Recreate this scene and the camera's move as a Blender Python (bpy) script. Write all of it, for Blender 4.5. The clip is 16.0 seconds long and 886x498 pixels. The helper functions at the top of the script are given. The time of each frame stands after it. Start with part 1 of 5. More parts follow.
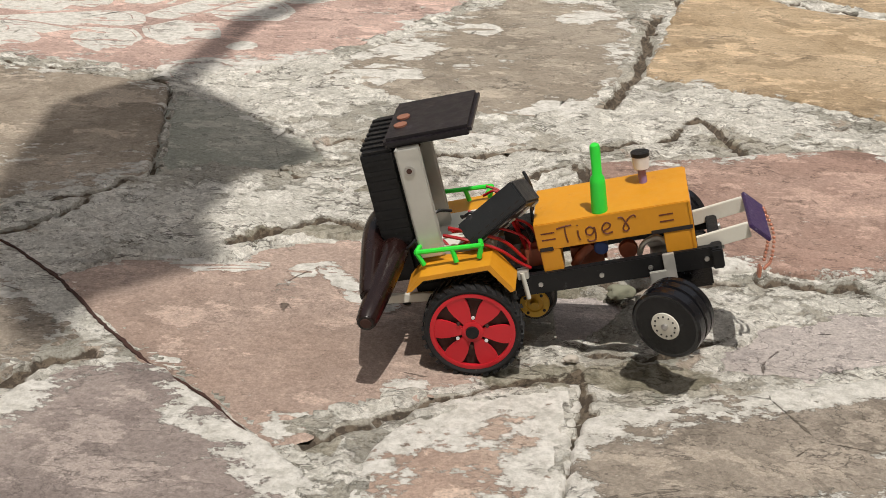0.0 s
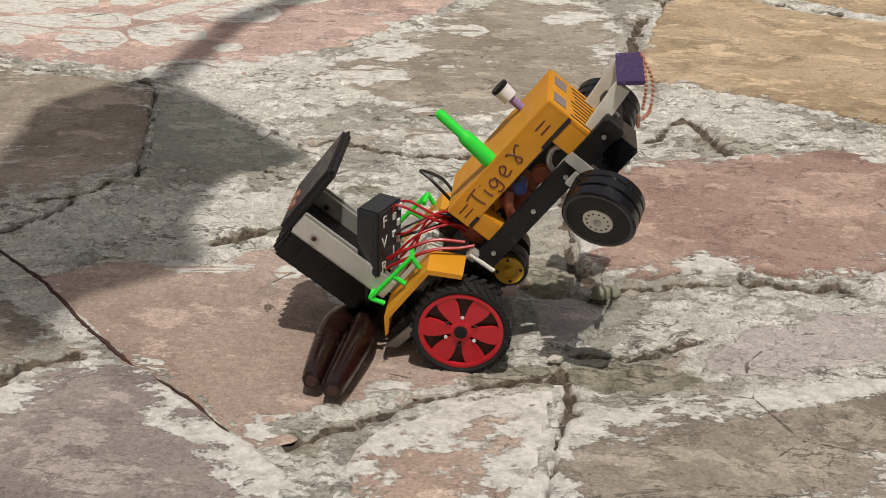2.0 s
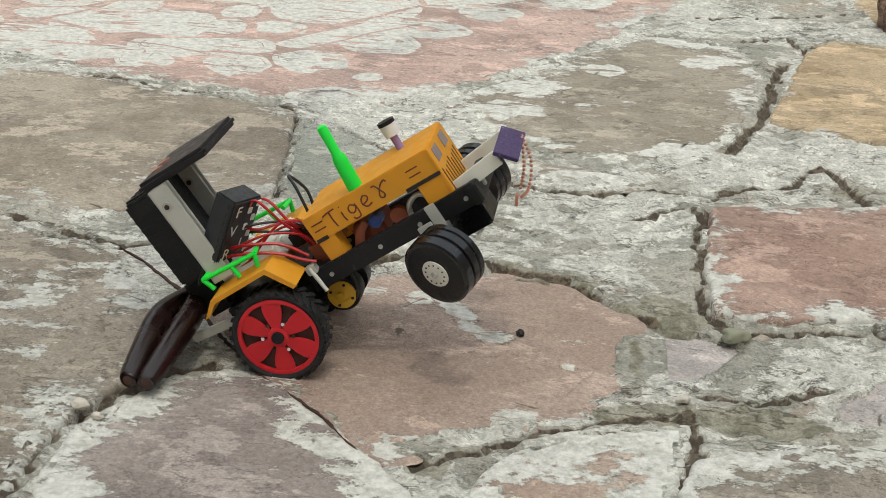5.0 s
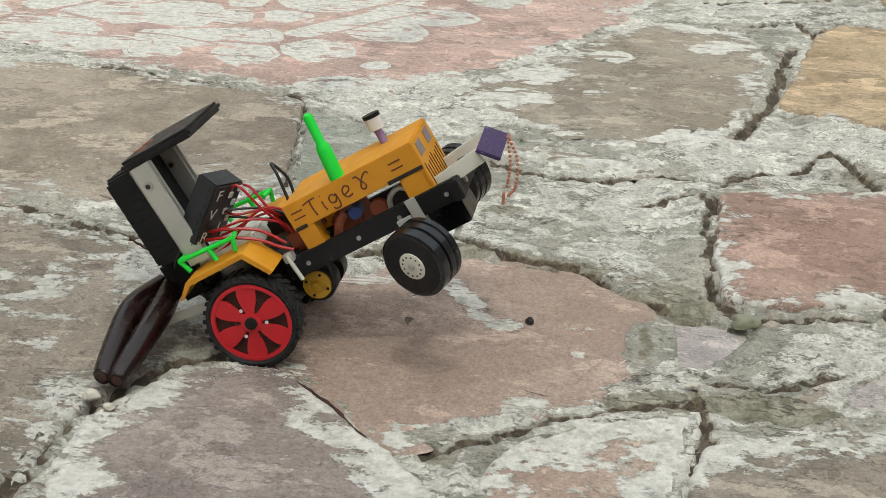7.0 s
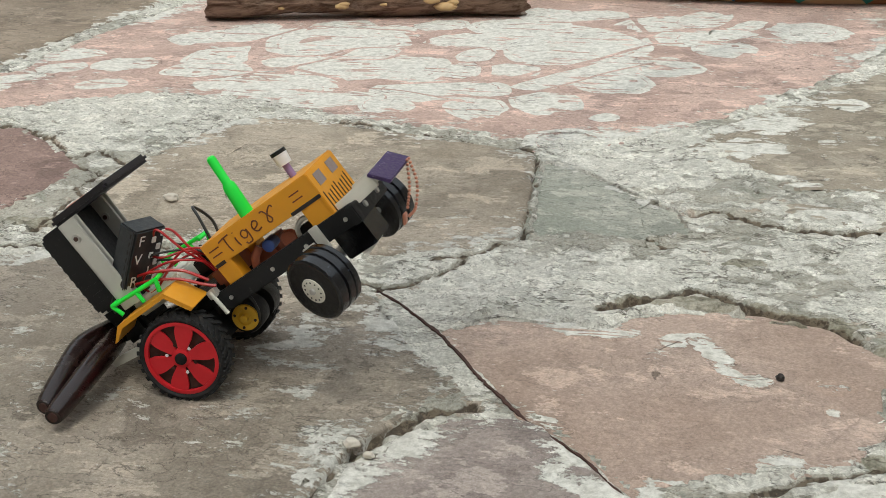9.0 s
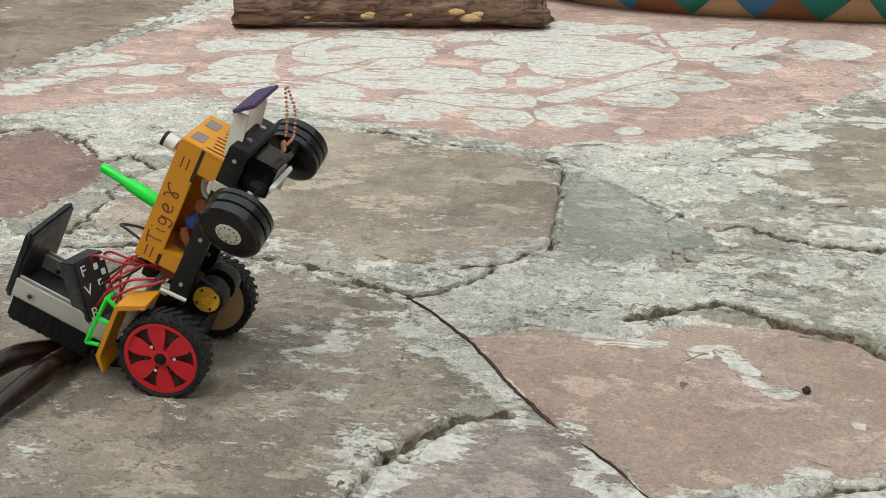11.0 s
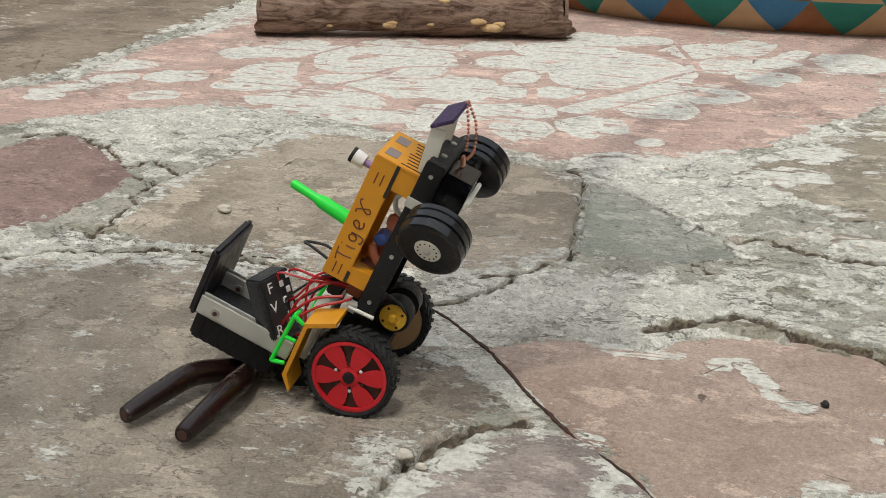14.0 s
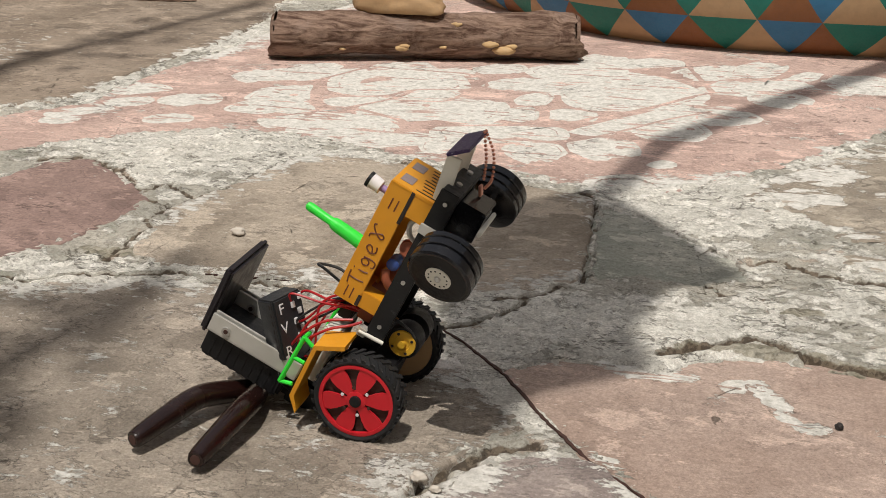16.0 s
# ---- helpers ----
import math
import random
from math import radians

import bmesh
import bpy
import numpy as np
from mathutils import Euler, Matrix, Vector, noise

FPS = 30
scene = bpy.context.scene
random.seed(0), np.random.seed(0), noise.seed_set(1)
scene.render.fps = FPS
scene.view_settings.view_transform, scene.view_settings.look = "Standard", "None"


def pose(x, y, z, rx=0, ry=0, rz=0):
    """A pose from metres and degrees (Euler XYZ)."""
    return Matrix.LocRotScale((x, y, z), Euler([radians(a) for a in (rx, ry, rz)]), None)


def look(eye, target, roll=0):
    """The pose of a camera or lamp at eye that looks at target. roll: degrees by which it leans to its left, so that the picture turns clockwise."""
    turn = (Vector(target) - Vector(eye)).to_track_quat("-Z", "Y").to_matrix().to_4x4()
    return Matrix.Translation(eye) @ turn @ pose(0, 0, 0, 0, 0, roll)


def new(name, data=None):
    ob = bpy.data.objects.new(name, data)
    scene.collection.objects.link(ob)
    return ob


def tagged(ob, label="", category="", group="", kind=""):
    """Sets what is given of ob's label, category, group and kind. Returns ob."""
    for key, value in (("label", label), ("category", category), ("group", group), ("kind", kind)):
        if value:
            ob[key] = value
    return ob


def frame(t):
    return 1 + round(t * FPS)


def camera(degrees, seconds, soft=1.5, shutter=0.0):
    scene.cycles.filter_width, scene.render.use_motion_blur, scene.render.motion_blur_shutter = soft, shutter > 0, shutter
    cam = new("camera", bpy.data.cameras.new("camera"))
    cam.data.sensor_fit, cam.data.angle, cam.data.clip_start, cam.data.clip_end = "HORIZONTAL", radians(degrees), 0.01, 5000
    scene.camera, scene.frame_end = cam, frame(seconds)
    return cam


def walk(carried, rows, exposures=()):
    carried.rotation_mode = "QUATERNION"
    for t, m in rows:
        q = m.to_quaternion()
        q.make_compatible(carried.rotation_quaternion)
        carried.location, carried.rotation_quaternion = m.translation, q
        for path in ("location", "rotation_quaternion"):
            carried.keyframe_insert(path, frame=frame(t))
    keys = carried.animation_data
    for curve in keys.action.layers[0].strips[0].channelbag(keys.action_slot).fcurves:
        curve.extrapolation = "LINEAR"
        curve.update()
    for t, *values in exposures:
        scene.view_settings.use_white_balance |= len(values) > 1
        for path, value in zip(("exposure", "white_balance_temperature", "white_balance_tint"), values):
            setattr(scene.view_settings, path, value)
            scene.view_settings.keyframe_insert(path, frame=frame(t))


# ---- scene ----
import itertools

cam = camera(37.3, 16.0, 0.7)
EXP_SUN, EXP_CLOUD = (-0.26, 6500, 10), (1.37, 6350, 1)
PATH = [
    (0, (-0.0187, -0.7660, 0.4048), (-0.0404, 1.0578, -0.4158), 1.97),
    (0.5, (-0.0178, -0.7640, 0.4037), (-0.0274, 1.0601, -0.4163), 2.07),
    (1, (-0.0158, -0.7640, 0.4037), (-0.0204, 1.0597, -0.4174), 2.07),
    (1.5, (-0.0138, -0.7630, 0.4036), (-0.0146, 1.0579, -0.4236), 1.86),
    (2, (-0.0147, -0.7660, 0.4047), (-0.0213, 1.0590, -0.4135), 1.97),
    (2.5, (-0.0168, -0.7680, 0.4037), (-0.0474, 1.0554, -0.4175), 2.17),
    (3, (-0.0168, -0.7680, 0.4027), (-0.0583, 1.0573, -0.4136), 2.07),
    (3.5, (-0.0177, -0.7680, 0.4047), (-0.0880, 1.0607, -0.4019), 1.77),
    (4, (-0.0207, -0.7710, 0.4058), (-0.1293, 1.0665, -0.3763), 2.78),
    (4.5, (-0.0238, -0.7770, 0.4029), (-0.2031, 1.0603, -0.3666), 3.19),
    (7, (-0.0228, -0.7770, 0.4039), (-0.2266, 1.0491, -0.3858), 2.19),
    (7.5, (-0.0286, -0.7830, 0.4110), (-0.3358, 1.0405, -0.3510), 0.81),
    (8, (-0.0438, -0.7900, 0.4045), (-0.4719, 1.0116, -0.3512), 0.73),
    (8.5, (-0.0447, -0.7910, 0.4055), (-0.4701, 1.0062, -0.3621), 0.63),
    (9, (-0.0535, -0.7910, 0.4127), (-0.5607, 1.0018, -0.3144), -1.14),
    (9.2, (-0.0555, -0.7940, 0.4138), (-0.5882, 0.9950, -0.3044), -1.13),
    (11.3, (-0.0654, -0.8110, 0.4191), (-0.5880, 0.9847, -0.2897), -0.23),
    (11.5, (-0.0633, -0.8120, 0.4210), (-0.5879, 0.9862, -0.2799), -0.33),
    (12, (-0.0603, -0.8110, 0.4229), (-0.5831, 0.9853, -0.2841), -0.63),
    (12.5, (-0.0643, -0.8140, 0.4220), (-0.6076, 0.9782, -0.2799), -0.02),
    (13, (-0.0684, -0.8150, 0.4181), (-0.6259, 0.9729, -0.2837), 0.28),
    (13.5, (-0.0664, -0.8140, 0.4191), (-0.6160, 0.9762, -0.2831), 0.08),
    (14, (-0.0663, -0.8150, 0.4201), (-0.6158, 0.9757, -0.2809), 0.18),
    (14.5, (-0.0663, -0.8180, 0.4201), (-0.6424, 0.9708, -0.2642), 0.09),
    (15, (-0.0683, -0.8170, 0.4201), (-0.6414, 0.9716, -0.2672), 0.09),
    (15.5, (-0.0643, -0.8170, 0.4220), (-0.6313, 0.9761, -0.2586), -0.41),
    (16, (-0.0663, -0.8180, 0.4221), (-0.6369, 0.9778, -0.2483), -0.10),
]
walk(cam, [(t, look(eye, target, roll)) for t, eye, target, roll in PATH], [(0, *EXP_SUN), (1.0, *EXP_SUN), (2.0, -0.40, 6500, 10), (2.6, -0.36, 6500, 10), (4.1, *EXP_CLOUD), (12.7, *EXP_CLOUD), (13.4, 1.28, 6360, 2), (14.2, 1.05, 6380, 4), (14.8, 0.82, 6400, 6), (15.2, 0.48, 6430, 8), (15.5, 0.20, 6460, 9), (16, *EXP_SUN)])

# ---- world, sun ----
SUN_WAY = Vector((0.03, -0.36, 1.0)).normalized()      # from the ground to the sun
world = bpy.data.worlds.new("sky")
scene.world = world
world.use_nodes = True
wn, wl = world.node_tree.nodes, world.node_tree.links
sky = wn.new("ShaderNodeTexSky")
sky.sky_type, sky.sun_disc = "NISHITA", False
sky.sun_elevation = math.asin(SUN_WAY.z)
sky.sun_rotation = math.atan2(SUN_WAY.x, SUN_WAY.y)
sky.air_density, sky.dust_density, sky.ozone_density = 1.0, 4.0, 1.0
haze = wn.new("ShaderNodeMix")
haze.data_type = "RGBA"
haze.inputs["Factor"].default_value = 0.6
haze.inputs["B"].default_value = (4.6, 4.5, 4.3, 1)
wl.new(sky.outputs["Color"], haze.inputs["A"])
back = wn["Background"]
wl.new(haze.outputs["Result"], back.inputs["Color"])
back.inputs["Strength"].default_value = 0.112

sun_data = bpy.data.lights.new("sun", "SUN")
sun_data.energy, sun_data.angle, sun_data.color = 4.0, radians(0.53), (1.0, 0.95, 0.88)
sun = new("sun", sun_data)
sun.matrix_world = look(SUN_WAY * 50, (0, 0, 0))


# ---- material helpers ----
class Nodes:
    """A material under construction: a principled surface and short ways to add nodes."""

    def __init__(self, name, rough=0.8, metal=0.0, spec=0.5):
        self.m = bpy.data.materials.new(name)
        self.m.use_nodes = True
        self.t = self.m.node_tree
        self.p = self.t.nodes["Principled BSDF"]
        self.p.inputs["Roughness"].default_value = rough
        self.p.inputs["Metallic"].default_value = metal
        self.p.inputs["Specular IOR Level"].default_value = spec
        self.co = self.t.nodes.new("ShaderNodeTexCoord").outputs["Object"]

    def put(self, value, socket):
        if hasattr(value, "is_output"):
            self.t.links.new(value, socket)
        elif isinstance(value, (tuple, list)) and len(value) == 3 and socket.type == "RGBA":
            socket.default_value = (*value, 1)
        else:
            socket.default_value = value

    def noise(self, scale, detail=6.0, rough=0.6, co=None, stretch=None, distort=0.0):
        n = self.t.nodes.new("ShaderNodeTexNoise")
        n.inputs["Scale"].default_value, n.inputs["Detail"].default_value = scale, detail
        n.inputs["Roughness"].default_value, n.inputs["Distortion"].default_value = rough, distort
        co = co or self.co
        if stretch:
            mp = self.t.nodes.new("ShaderNodeMapping")
            mp.inputs["Scale"].default_value = stretch
            self.put(co, mp.inputs["Vector"])
            co = mp.outputs["Vector"]
        self.put(co, n.inputs["Vector"])
        return n.outputs["Fac"]

    def voronoi(self, scale, feature="F1", stretch=None, out="Distance"):
        n = self.t.nodes.new("ShaderNodeTexVoronoi")
        n.feature = feature
        n.inputs["Scale"].default_value = scale
        co = self.co
        if stretch:
            mp = self.t.nodes.new("ShaderNodeMapping")
            mp.inputs["Scale"].default_value = stretch
            self.put(co, mp.inputs["Vector"])
            co = mp.outputs["Vector"]
        self.put(co, n.inputs["Vector"])
        return n.outputs[out]

    def step(self, value, lo, hi, a=0.0, b=1.0):
        n = self.t.nodes.new("ShaderNodeMapRange")
        n.interpolation_type = "SMOOTHSTEP"
        self.put(value, n.inputs["Value"])
        for key, v in (("From Min", lo), ("From Max", hi), ("To Min", a), ("To Max", b)):
            self.put(v, n.inputs[key])
        return n.outputs["Result"]

    def hairlines(self, scale, patch, cover):
        """Thin winding cracks, in patches."""
        band = self.math("ABSOLUTE", self.math("SUBTRACT", self.noise(scale, 5, 0.6, stretch=(0.55, 1.3, 1), distort=0.4), 0.5))
        return self.math("MULTIPLY", self.step(band, 0.007, 0.016, 1.0, 0.0), self.step(self.noise(patch, 5, 0.6), cover, cover + 0.06))

    def layers(self, scale, count, patch, cover):
        """Thin broken layers: the tone of each, the dark edges between them and their height."""
        level = self.math("MULTIPLY", self.noise(scale, 13, 0.60, stretch=(0.8, 1.25, 1), distort=0.3), count)
        there = self.step(self.noise(patch, 4, 0.55), cover, cover + 0.05)
        edge = self.math("MULTIPLY", self.step(self.math("FRACT", level), 0.0, 0.13, 1.0, 0.0), there)
        w = self.t.nodes.new("ShaderNodeTexWhiteNoise")
        w.noise_dimensions = "1D"
        self.put(self.math("FLOOR", level), w.inputs["W"])
        tone = self.mix(w.outputs["Value"], (0.84, 0.83, 0.82), (1.16, 1.15, 1.13))
        return tone, edge, self.math("FLOOR", level)

    def math(self, op, a, b=0.0):
        n = self.t.nodes.new("ShaderNodeMath")
        n.operation = op
        self.put(a, n.inputs[0])
        self.put(b, n.inputs[1])
        return n.outputs[0]

    def mix(self, fac, a, b, blend="MIX"):
        n = self.t.nodes.new("ShaderNodeMix")
        n.data_type, n.blend_type = "RGBA", blend
        self.put(fac, n.inputs["Factor"])
        self.put(a, n.inputs["A"])
        self.put(b, n.inputs["B"])
        return n.outputs["Result"]

    def attr(self, name):
        n = self.t.nodes.new("ShaderNodeAttribute")
        n.attribute_name = name
        return n.outputs["Fac"]

    def random(self):
        return self.t.nodes.new("ShaderNodeObjectInfo").outputs["Random"]

    def done(self, colour, rough=None, height=None, depth=0.001, strength=1.0):
        self.put(colour, self.p.inputs["Base Color"])
        if rough is not None:
            self.put(rough, self.p.inputs["Roughness"])
        if height is not None:
            b = self.t.nodes.new("ShaderNodeBump")
            b.inputs["Distance"].default_value, b.inputs["Strength"].default_value = depth, strength
            self.put(height, b.inputs["Height"])
            self.put(b.outputs["Normal"], self.p.inputs["Normal"])
        return self.m


WHITEWASH = (0.77, 0.745, 0.69)


def stone_material(name, dark, light, paint=0.5, edge=0.03, edge_paint=0.25, layered=0.0, coat=False, wear=1.0):
    """Weathered flagstone: crisp-edged blotches, fine grain, pits, hair cracks, worn whitewash that clings to the rim."""
    n = Nodes(name, 0.85, spec=0.3)
    fine = n.noise(170, 8, 0.75)
    grit = n.noise(480, 5, 0.8)
    pits = n.step(n.noise(130, 8, 0.72), 0.655, 0.67)
    base = n.mix(n.step(n.noise(7, 8, 0.6), 0.38, 0.62), dark, light)
    base = n.mix(n.step(n.noise(11, 12, 0.68, distort=0.4), 0.55, 0.565, 0, 0.55 * wear), base, tuple(c * 0.70 for c in dark))
    base = n.mix(n.step(n.noise(15, 13, 0.70, stretch=(0.8, 1.2, 1)), 0.555, 0.57, 0, 0.68), base, tuple(min(1, c * 1.32) for c in light))
    base = n.mix(n.step(n.noise(60, 10, 0.72, stretch=(0.7, 1.0, 1)), 0.605, 0.62, 0, 0.5 * wear), base, tuple(min(1, c * 1.45) for c in light))
    tone, break_edge, sheet = n.layers(8, 15, 9, 0.43)
    base = n.mix(wear, base, tone, "MULTIPLY")
    base = n.mix(n.math("MULTIPLY", break_edge, 0.75 * wear), base, tuple(c * 0.38 for c in dark))
    base = n.mix(0.75, base, n.mix(n.step(fine, 0.3, 0.7), (0.81, 0.80, 0.795), (1.16, 1.16, 1.16)), "MULTIPLY")
    base = n.mix(0.8, base, n.mix(n.step(grit, 0.3, 0.7), (0.69, 0.68, 0.67), (1.25, 1.25, 1.25)), "MULTIPLY")
    base = n.mix(n.math("MULTIPLY", pits, 0.6 * wear), base, tuple(c * 0.35 for c in dark))
    ragged = n.math("ADD", n.attr("rim"), n.math("MULTIPLY", n.math("SUBTRACT", n.noise(16, 5, 0.6), 0.5), edge * 1.3))
    rim = n.step(ragged, 0.0, edge, edge_paint, 0.0)
    if coat:
        slit = n.step(n.noise(34, 3, 0.5, stretch=(0.42, 2.1, 1), distort=0.5), 0.590, 0.615)
        rim = n.math("SUBTRACT", n.step(n.attr("coat"), 0.0, 1.0, 0.0, 0.42), n.math("MULTIPLY", slit, 0.33))
    flake = n.math("ADD", n.noise(42, 14, 0.78, stretch=(0.75, 1.2, 1)), n.math("MULTIPLY", n.math("SUBTRACT", n.noise(6, 4, 0.55), 0.5), 0.6))
    mask = n.step(n.math("ADD", flake, rim), paint, paint + 0.014)
    speck = n.step(n.noise(80, 10, 0.72, stretch=(0.75, 1.0, 1)), 0.655, 0.668)
    mask = n.math("MAXIMUM", mask, n.math("MULTIPLY", speck, 0.75))
    white = n.mix(n.step(n.noise(75, 10, 0.75), 0.35, 0.58), (0.56, 0.54, 0.485), WHITEWASH)
    white = n.mix(0.8, white, n.mix(n.step(fine, 0.3, 0.62), (0.72, 0.71, 0.68), (1.12, 1.12, 1.12)), "MULTIPLY")
    colour = n.mix(mask, base, white)
    hair = n.step(n.math("ADD", n.voronoi(9, "DISTANCE_TO_EDGE"), n.math("MULTIPLY", n.noise(40, 8, 0.7), 0.10)), 0.045, 0.052, 1.0, 0.0)
    hair = n.math("MULTIPLY", hair, n.step(n.noise(7, 3), 0.55, 0.6))
    colour = n.mix(n.math("MULTIPLY", hair, 0.7), colour, (0.10, 0.08, 0.06))
    lines = n.hairlines(40, 14, 0.56)
    colour = n.mix(n.math("MULTIPLY", lines, 0.6 * wear), colour, tuple(c * 0.32 for c in dark))
    h = n.math("ADD", n.noise(60, 12, 0.72), n.math("MULTIPLY", mask, 0.20))
    h = n.math("SUBTRACT", h, n.math("MULTIPLY", lines, 0.35 * wear))
    h = n.math("ADD", h, n.math("MULTIPLY", sheet, 0.07 * wear))
    h = n.math("ADD", h, n.math("MULTIPLY", grit, 0.22))
    h = n.math("SUBTRACT", h, n.math("ADD", n.math("MULTIPLY", pits, 0.3), n.math("MULTIPLY", hair, 0.5)))
    if layered:
        ridge = n.noise(30, 12, 0.75, stretch=(0.6, 1.7, 1))
        h = n.math("ADD", h, n.math("MULTIPLY", n.math("SNAP", ridge, 0.05), layered * 2))
    return n.done(colour, height=h, depth=0.0032, strength=1.0)


def mortar_material():
    """Trowelled grey-green cement under worn whitewash, bare and mossy in places."""
    n = Nodes("mortar", 0.92, spec=0.2)
    fine = n.noise(160, 10, 0.75)
    grit = n.noise(430, 6, 0.8)
    bare = n.math("ADD", n.attr("moss"), n.math("MULTIPLY", n.math("SUBTRACT", n.noise(30, 8, 0.65), 0.5), 1.1))
    base = n.mix(n.step(n.noise(7, 6, 0.6), 0.38, 0.62), (0.405, 0.395, 0.35), (0.52, 0.495, 0.435))
    base = n.mix(n.step(n.noise(10, 12, 0.68, distort=0.3), 0.565, 0.585, 0, 0.6), base, (0.50, 0.40, 0.325))
    base = n.mix(n.step(n.noise(13, 12, 0.68), 0.57, 0.60, 0, 0.5), base, (0.30, 0.315, 0.265))
    flake = n.math("ADD", n.noise(34, 14, 0.74, stretch=(0.8, 1.15, 1)), n.math("MULTIPLY", n.math("SUBTRACT", n.noise(5, 4, 0.5), 0.5), 0.8))
    mask = n.step(n.math("ADD", n.math("SUBTRACT", flake, n.attr("groove")), n.attr("wash")), 0.455, 0.47)
    white = n.mix(n.step(n.noise(48, 12, 0.72), 0.46, 0.60), (0.68, 0.67, 0.62), (0.88, 0.865, 0.815))
    colour = n.mix(n.math("MULTIPLY", mask, 0.88), base, white)
    tone, break_edge, sheet = n.layers(11, 14, 10, 0.41)
    colour = n.mix(0.9, colour, tone, "MULTIPLY")
    colour = n.mix(n.math("MULTIPLY", break_edge, 0.75), colour, (0.17, 0.15, 0.115))
    moss = n.mix(n.step(n.noise(45, 10, 0.7), 0.42, 0.58), (0.25, 0.232, 0.165), (0.46, 0.425, 0.34))
    colour = n.mix(n.step(bare, 0.50, 0.58, 0, 0.85), colour, moss)
    colour = n.mix(0.85, colour, n.mix(n.step(fine, 0.32, 0.62), (0.74, 0.72, 0.69), (1.15, 1.15, 1.15)), "MULTIPLY")
    colour = n.mix(0.8, colour, n.mix(n.step(grit, 0.3, 0.7), (0.68, 0.665, 0.64), (1.24, 1.24, 1.24)), "MULTIPLY")
    colour = n.mix(n.step(n.math("ADD", n.attr("groove"), n.math("MULTIPLY", n.math("SUBTRACT", n.noise(70, 8, 0.7), 0.5), 0.9)), 0.22, 0.42, 0, 0.9), colour, n.mix(n.step(n.noise(150, 6, 0.7), 0.46, 0.56), (0.075, 0.052, 0.035), (0.20, 0.155, 0.11)))
    lines = n.hairlines(34, 12, 0.50)
    colour = n.mix(n.math("MULTIPLY", lines, 0.7), colour, (0.13, 0.11, 0.085))
    pits = n.step(n.noise(95, 9, 0.74), 0.615, 0.632)
    colour = n.mix(n.math("MULTIPLY", pits, 0.5), colour, (0.16, 0.14, 0.11))
    h = n.math("ADD", n.noise(60, 14, 0.76), n.math("MULTIPLY", grit, 0.28))
    h = n.math("SUBTRACT", h, n.math("ADD", n.math("MULTIPLY", lines, 0.4), n.math("MULTIPLY", pits, 0.3)))
    h = n.math("ADD", h, n.math("ADD", n.math("MULTIPLY", mask, 0.2), n.math("MULTIPLY", sheet, 0.06)))
    return n.done(colour, height=h, depth=0.0055, strength=1.0)


def plain(name, colour, rough=0.5, metal=0.0, grain=0.15, scale=200.0, bump=0.0003, spec=0.5, worn=None):
    n = Nodes(name, rough, metal, spec)
    f = n.noise(scale, 5, 0.65)
    c = n.mix(f, tuple(v * (1 - grain) for v in colour), tuple(min(1, v * (1 + grain)) for v in colour))
    c = n.mix(n.step(n.noise(scale * 0.2, 4, 0.6), 0.42, 0.7, 0, 0.35), c, tuple(v * 0.7 for v in colour))
    if worn:
        c = n.mix(n.step(n.noise(scale * 0.6, 10, 0.75), 0.60, 0.66), c, worn)
    return n.done(c, rough=n.step(f, 0.3, 0.7, rough * 0.8, min(1, rough * 1.25)), height=f, depth=bump)


M_MORTAR = mortar_material()
M_TYRE = plain("tyre_rubber", (0.014, 0.014, 0.015), 0.6, grain=0.3, scale=300, spec=0.35, worn=(0.07, 0.07, 0.07))
M_RED = plain("red_plastic", (0.56, 0.012, 0.022), 0.38, grain=0.08, scale=120)
# dark brown; on the wheel disc, post holes and bores it stands for shade
M_DARK_BROWN = plain("dark_brown", (0.055, 0.022, 0.016), 0.7, grain=0.2)
M_BLACK = plain("black_plastic", (0.008, 0.008, 0.009), 0.45, grain=0.3, scale=250, spec=0.35, worn=(0.030, 0.030, 0.032))
M_CASE = plain("grey_black_case", (0.020, 0.022, 0.025), 0.42, grain=0.25, scale=200, worn=(0.05, 0.05, 0.055))
# the bluish patches are glossy reflections put into the colour
M_GLOSS = plain("glossy_black", (0.007, 0.007, 0.009), 0.13, grain=0.3, scale=160, worn=(0.05, 0.06, 0.075))
M_ROOF = plain("purple_black_card", (0.014, 0.011, 0.014), 0.40, grain=0.4, scale=130, spec=0.4, worn=(0.055, 0.046, 0.062))
M_YELLOW = plain("orange_yellow_card", (0.66, 0.285, 0.012), 0.5, grain=0.07, scale=90, worn=(0.55, 0.23, 0.02))
M_GREEN = plain("green_plastic", (0.03, 0.72, 0.05), 0.42, grain=0.06, scale=120)
M_WHITE = plain("white_plastic", (0.72, 0.70, 0.62), 0.5, grain=0.08, scale=160)
M_ALU = plain("aluminium", (0.62, 0.61, 0.57), 0.42, metal=0.55, grain=0.12, scale=140)
M_STEEL = plain("steel", (0.55, 0.54, 0.52), 0.35, metal=0.9, grain=0.2, scale=300)
M_PURPLE = plain("purple_scribble", (0.045, 0.022, 0.09), 0.5, grain=0.5, scale=420, worn=(0.33, 0.29, 0.42))
M_LILAC = plain("lilac_plastic", (0.30, 0.20, 0.42), 0.5)
M_INK = plain("brown_ink", (0.13, 0.035, 0.012), 0.6, grain=0.2)
M_INKB = plain("black_ink", (0.02, 0.014, 0.012), 0.6, grain=0.2)
M_COPPER = plain("copper", (0.62, 0.28, 0.19), 0.35, metal=0.7, grain=0.2)
M_MOTOR = plain("motor_yellow", (0.62, 0.36, 0.03), 0.45, grain=0.2)
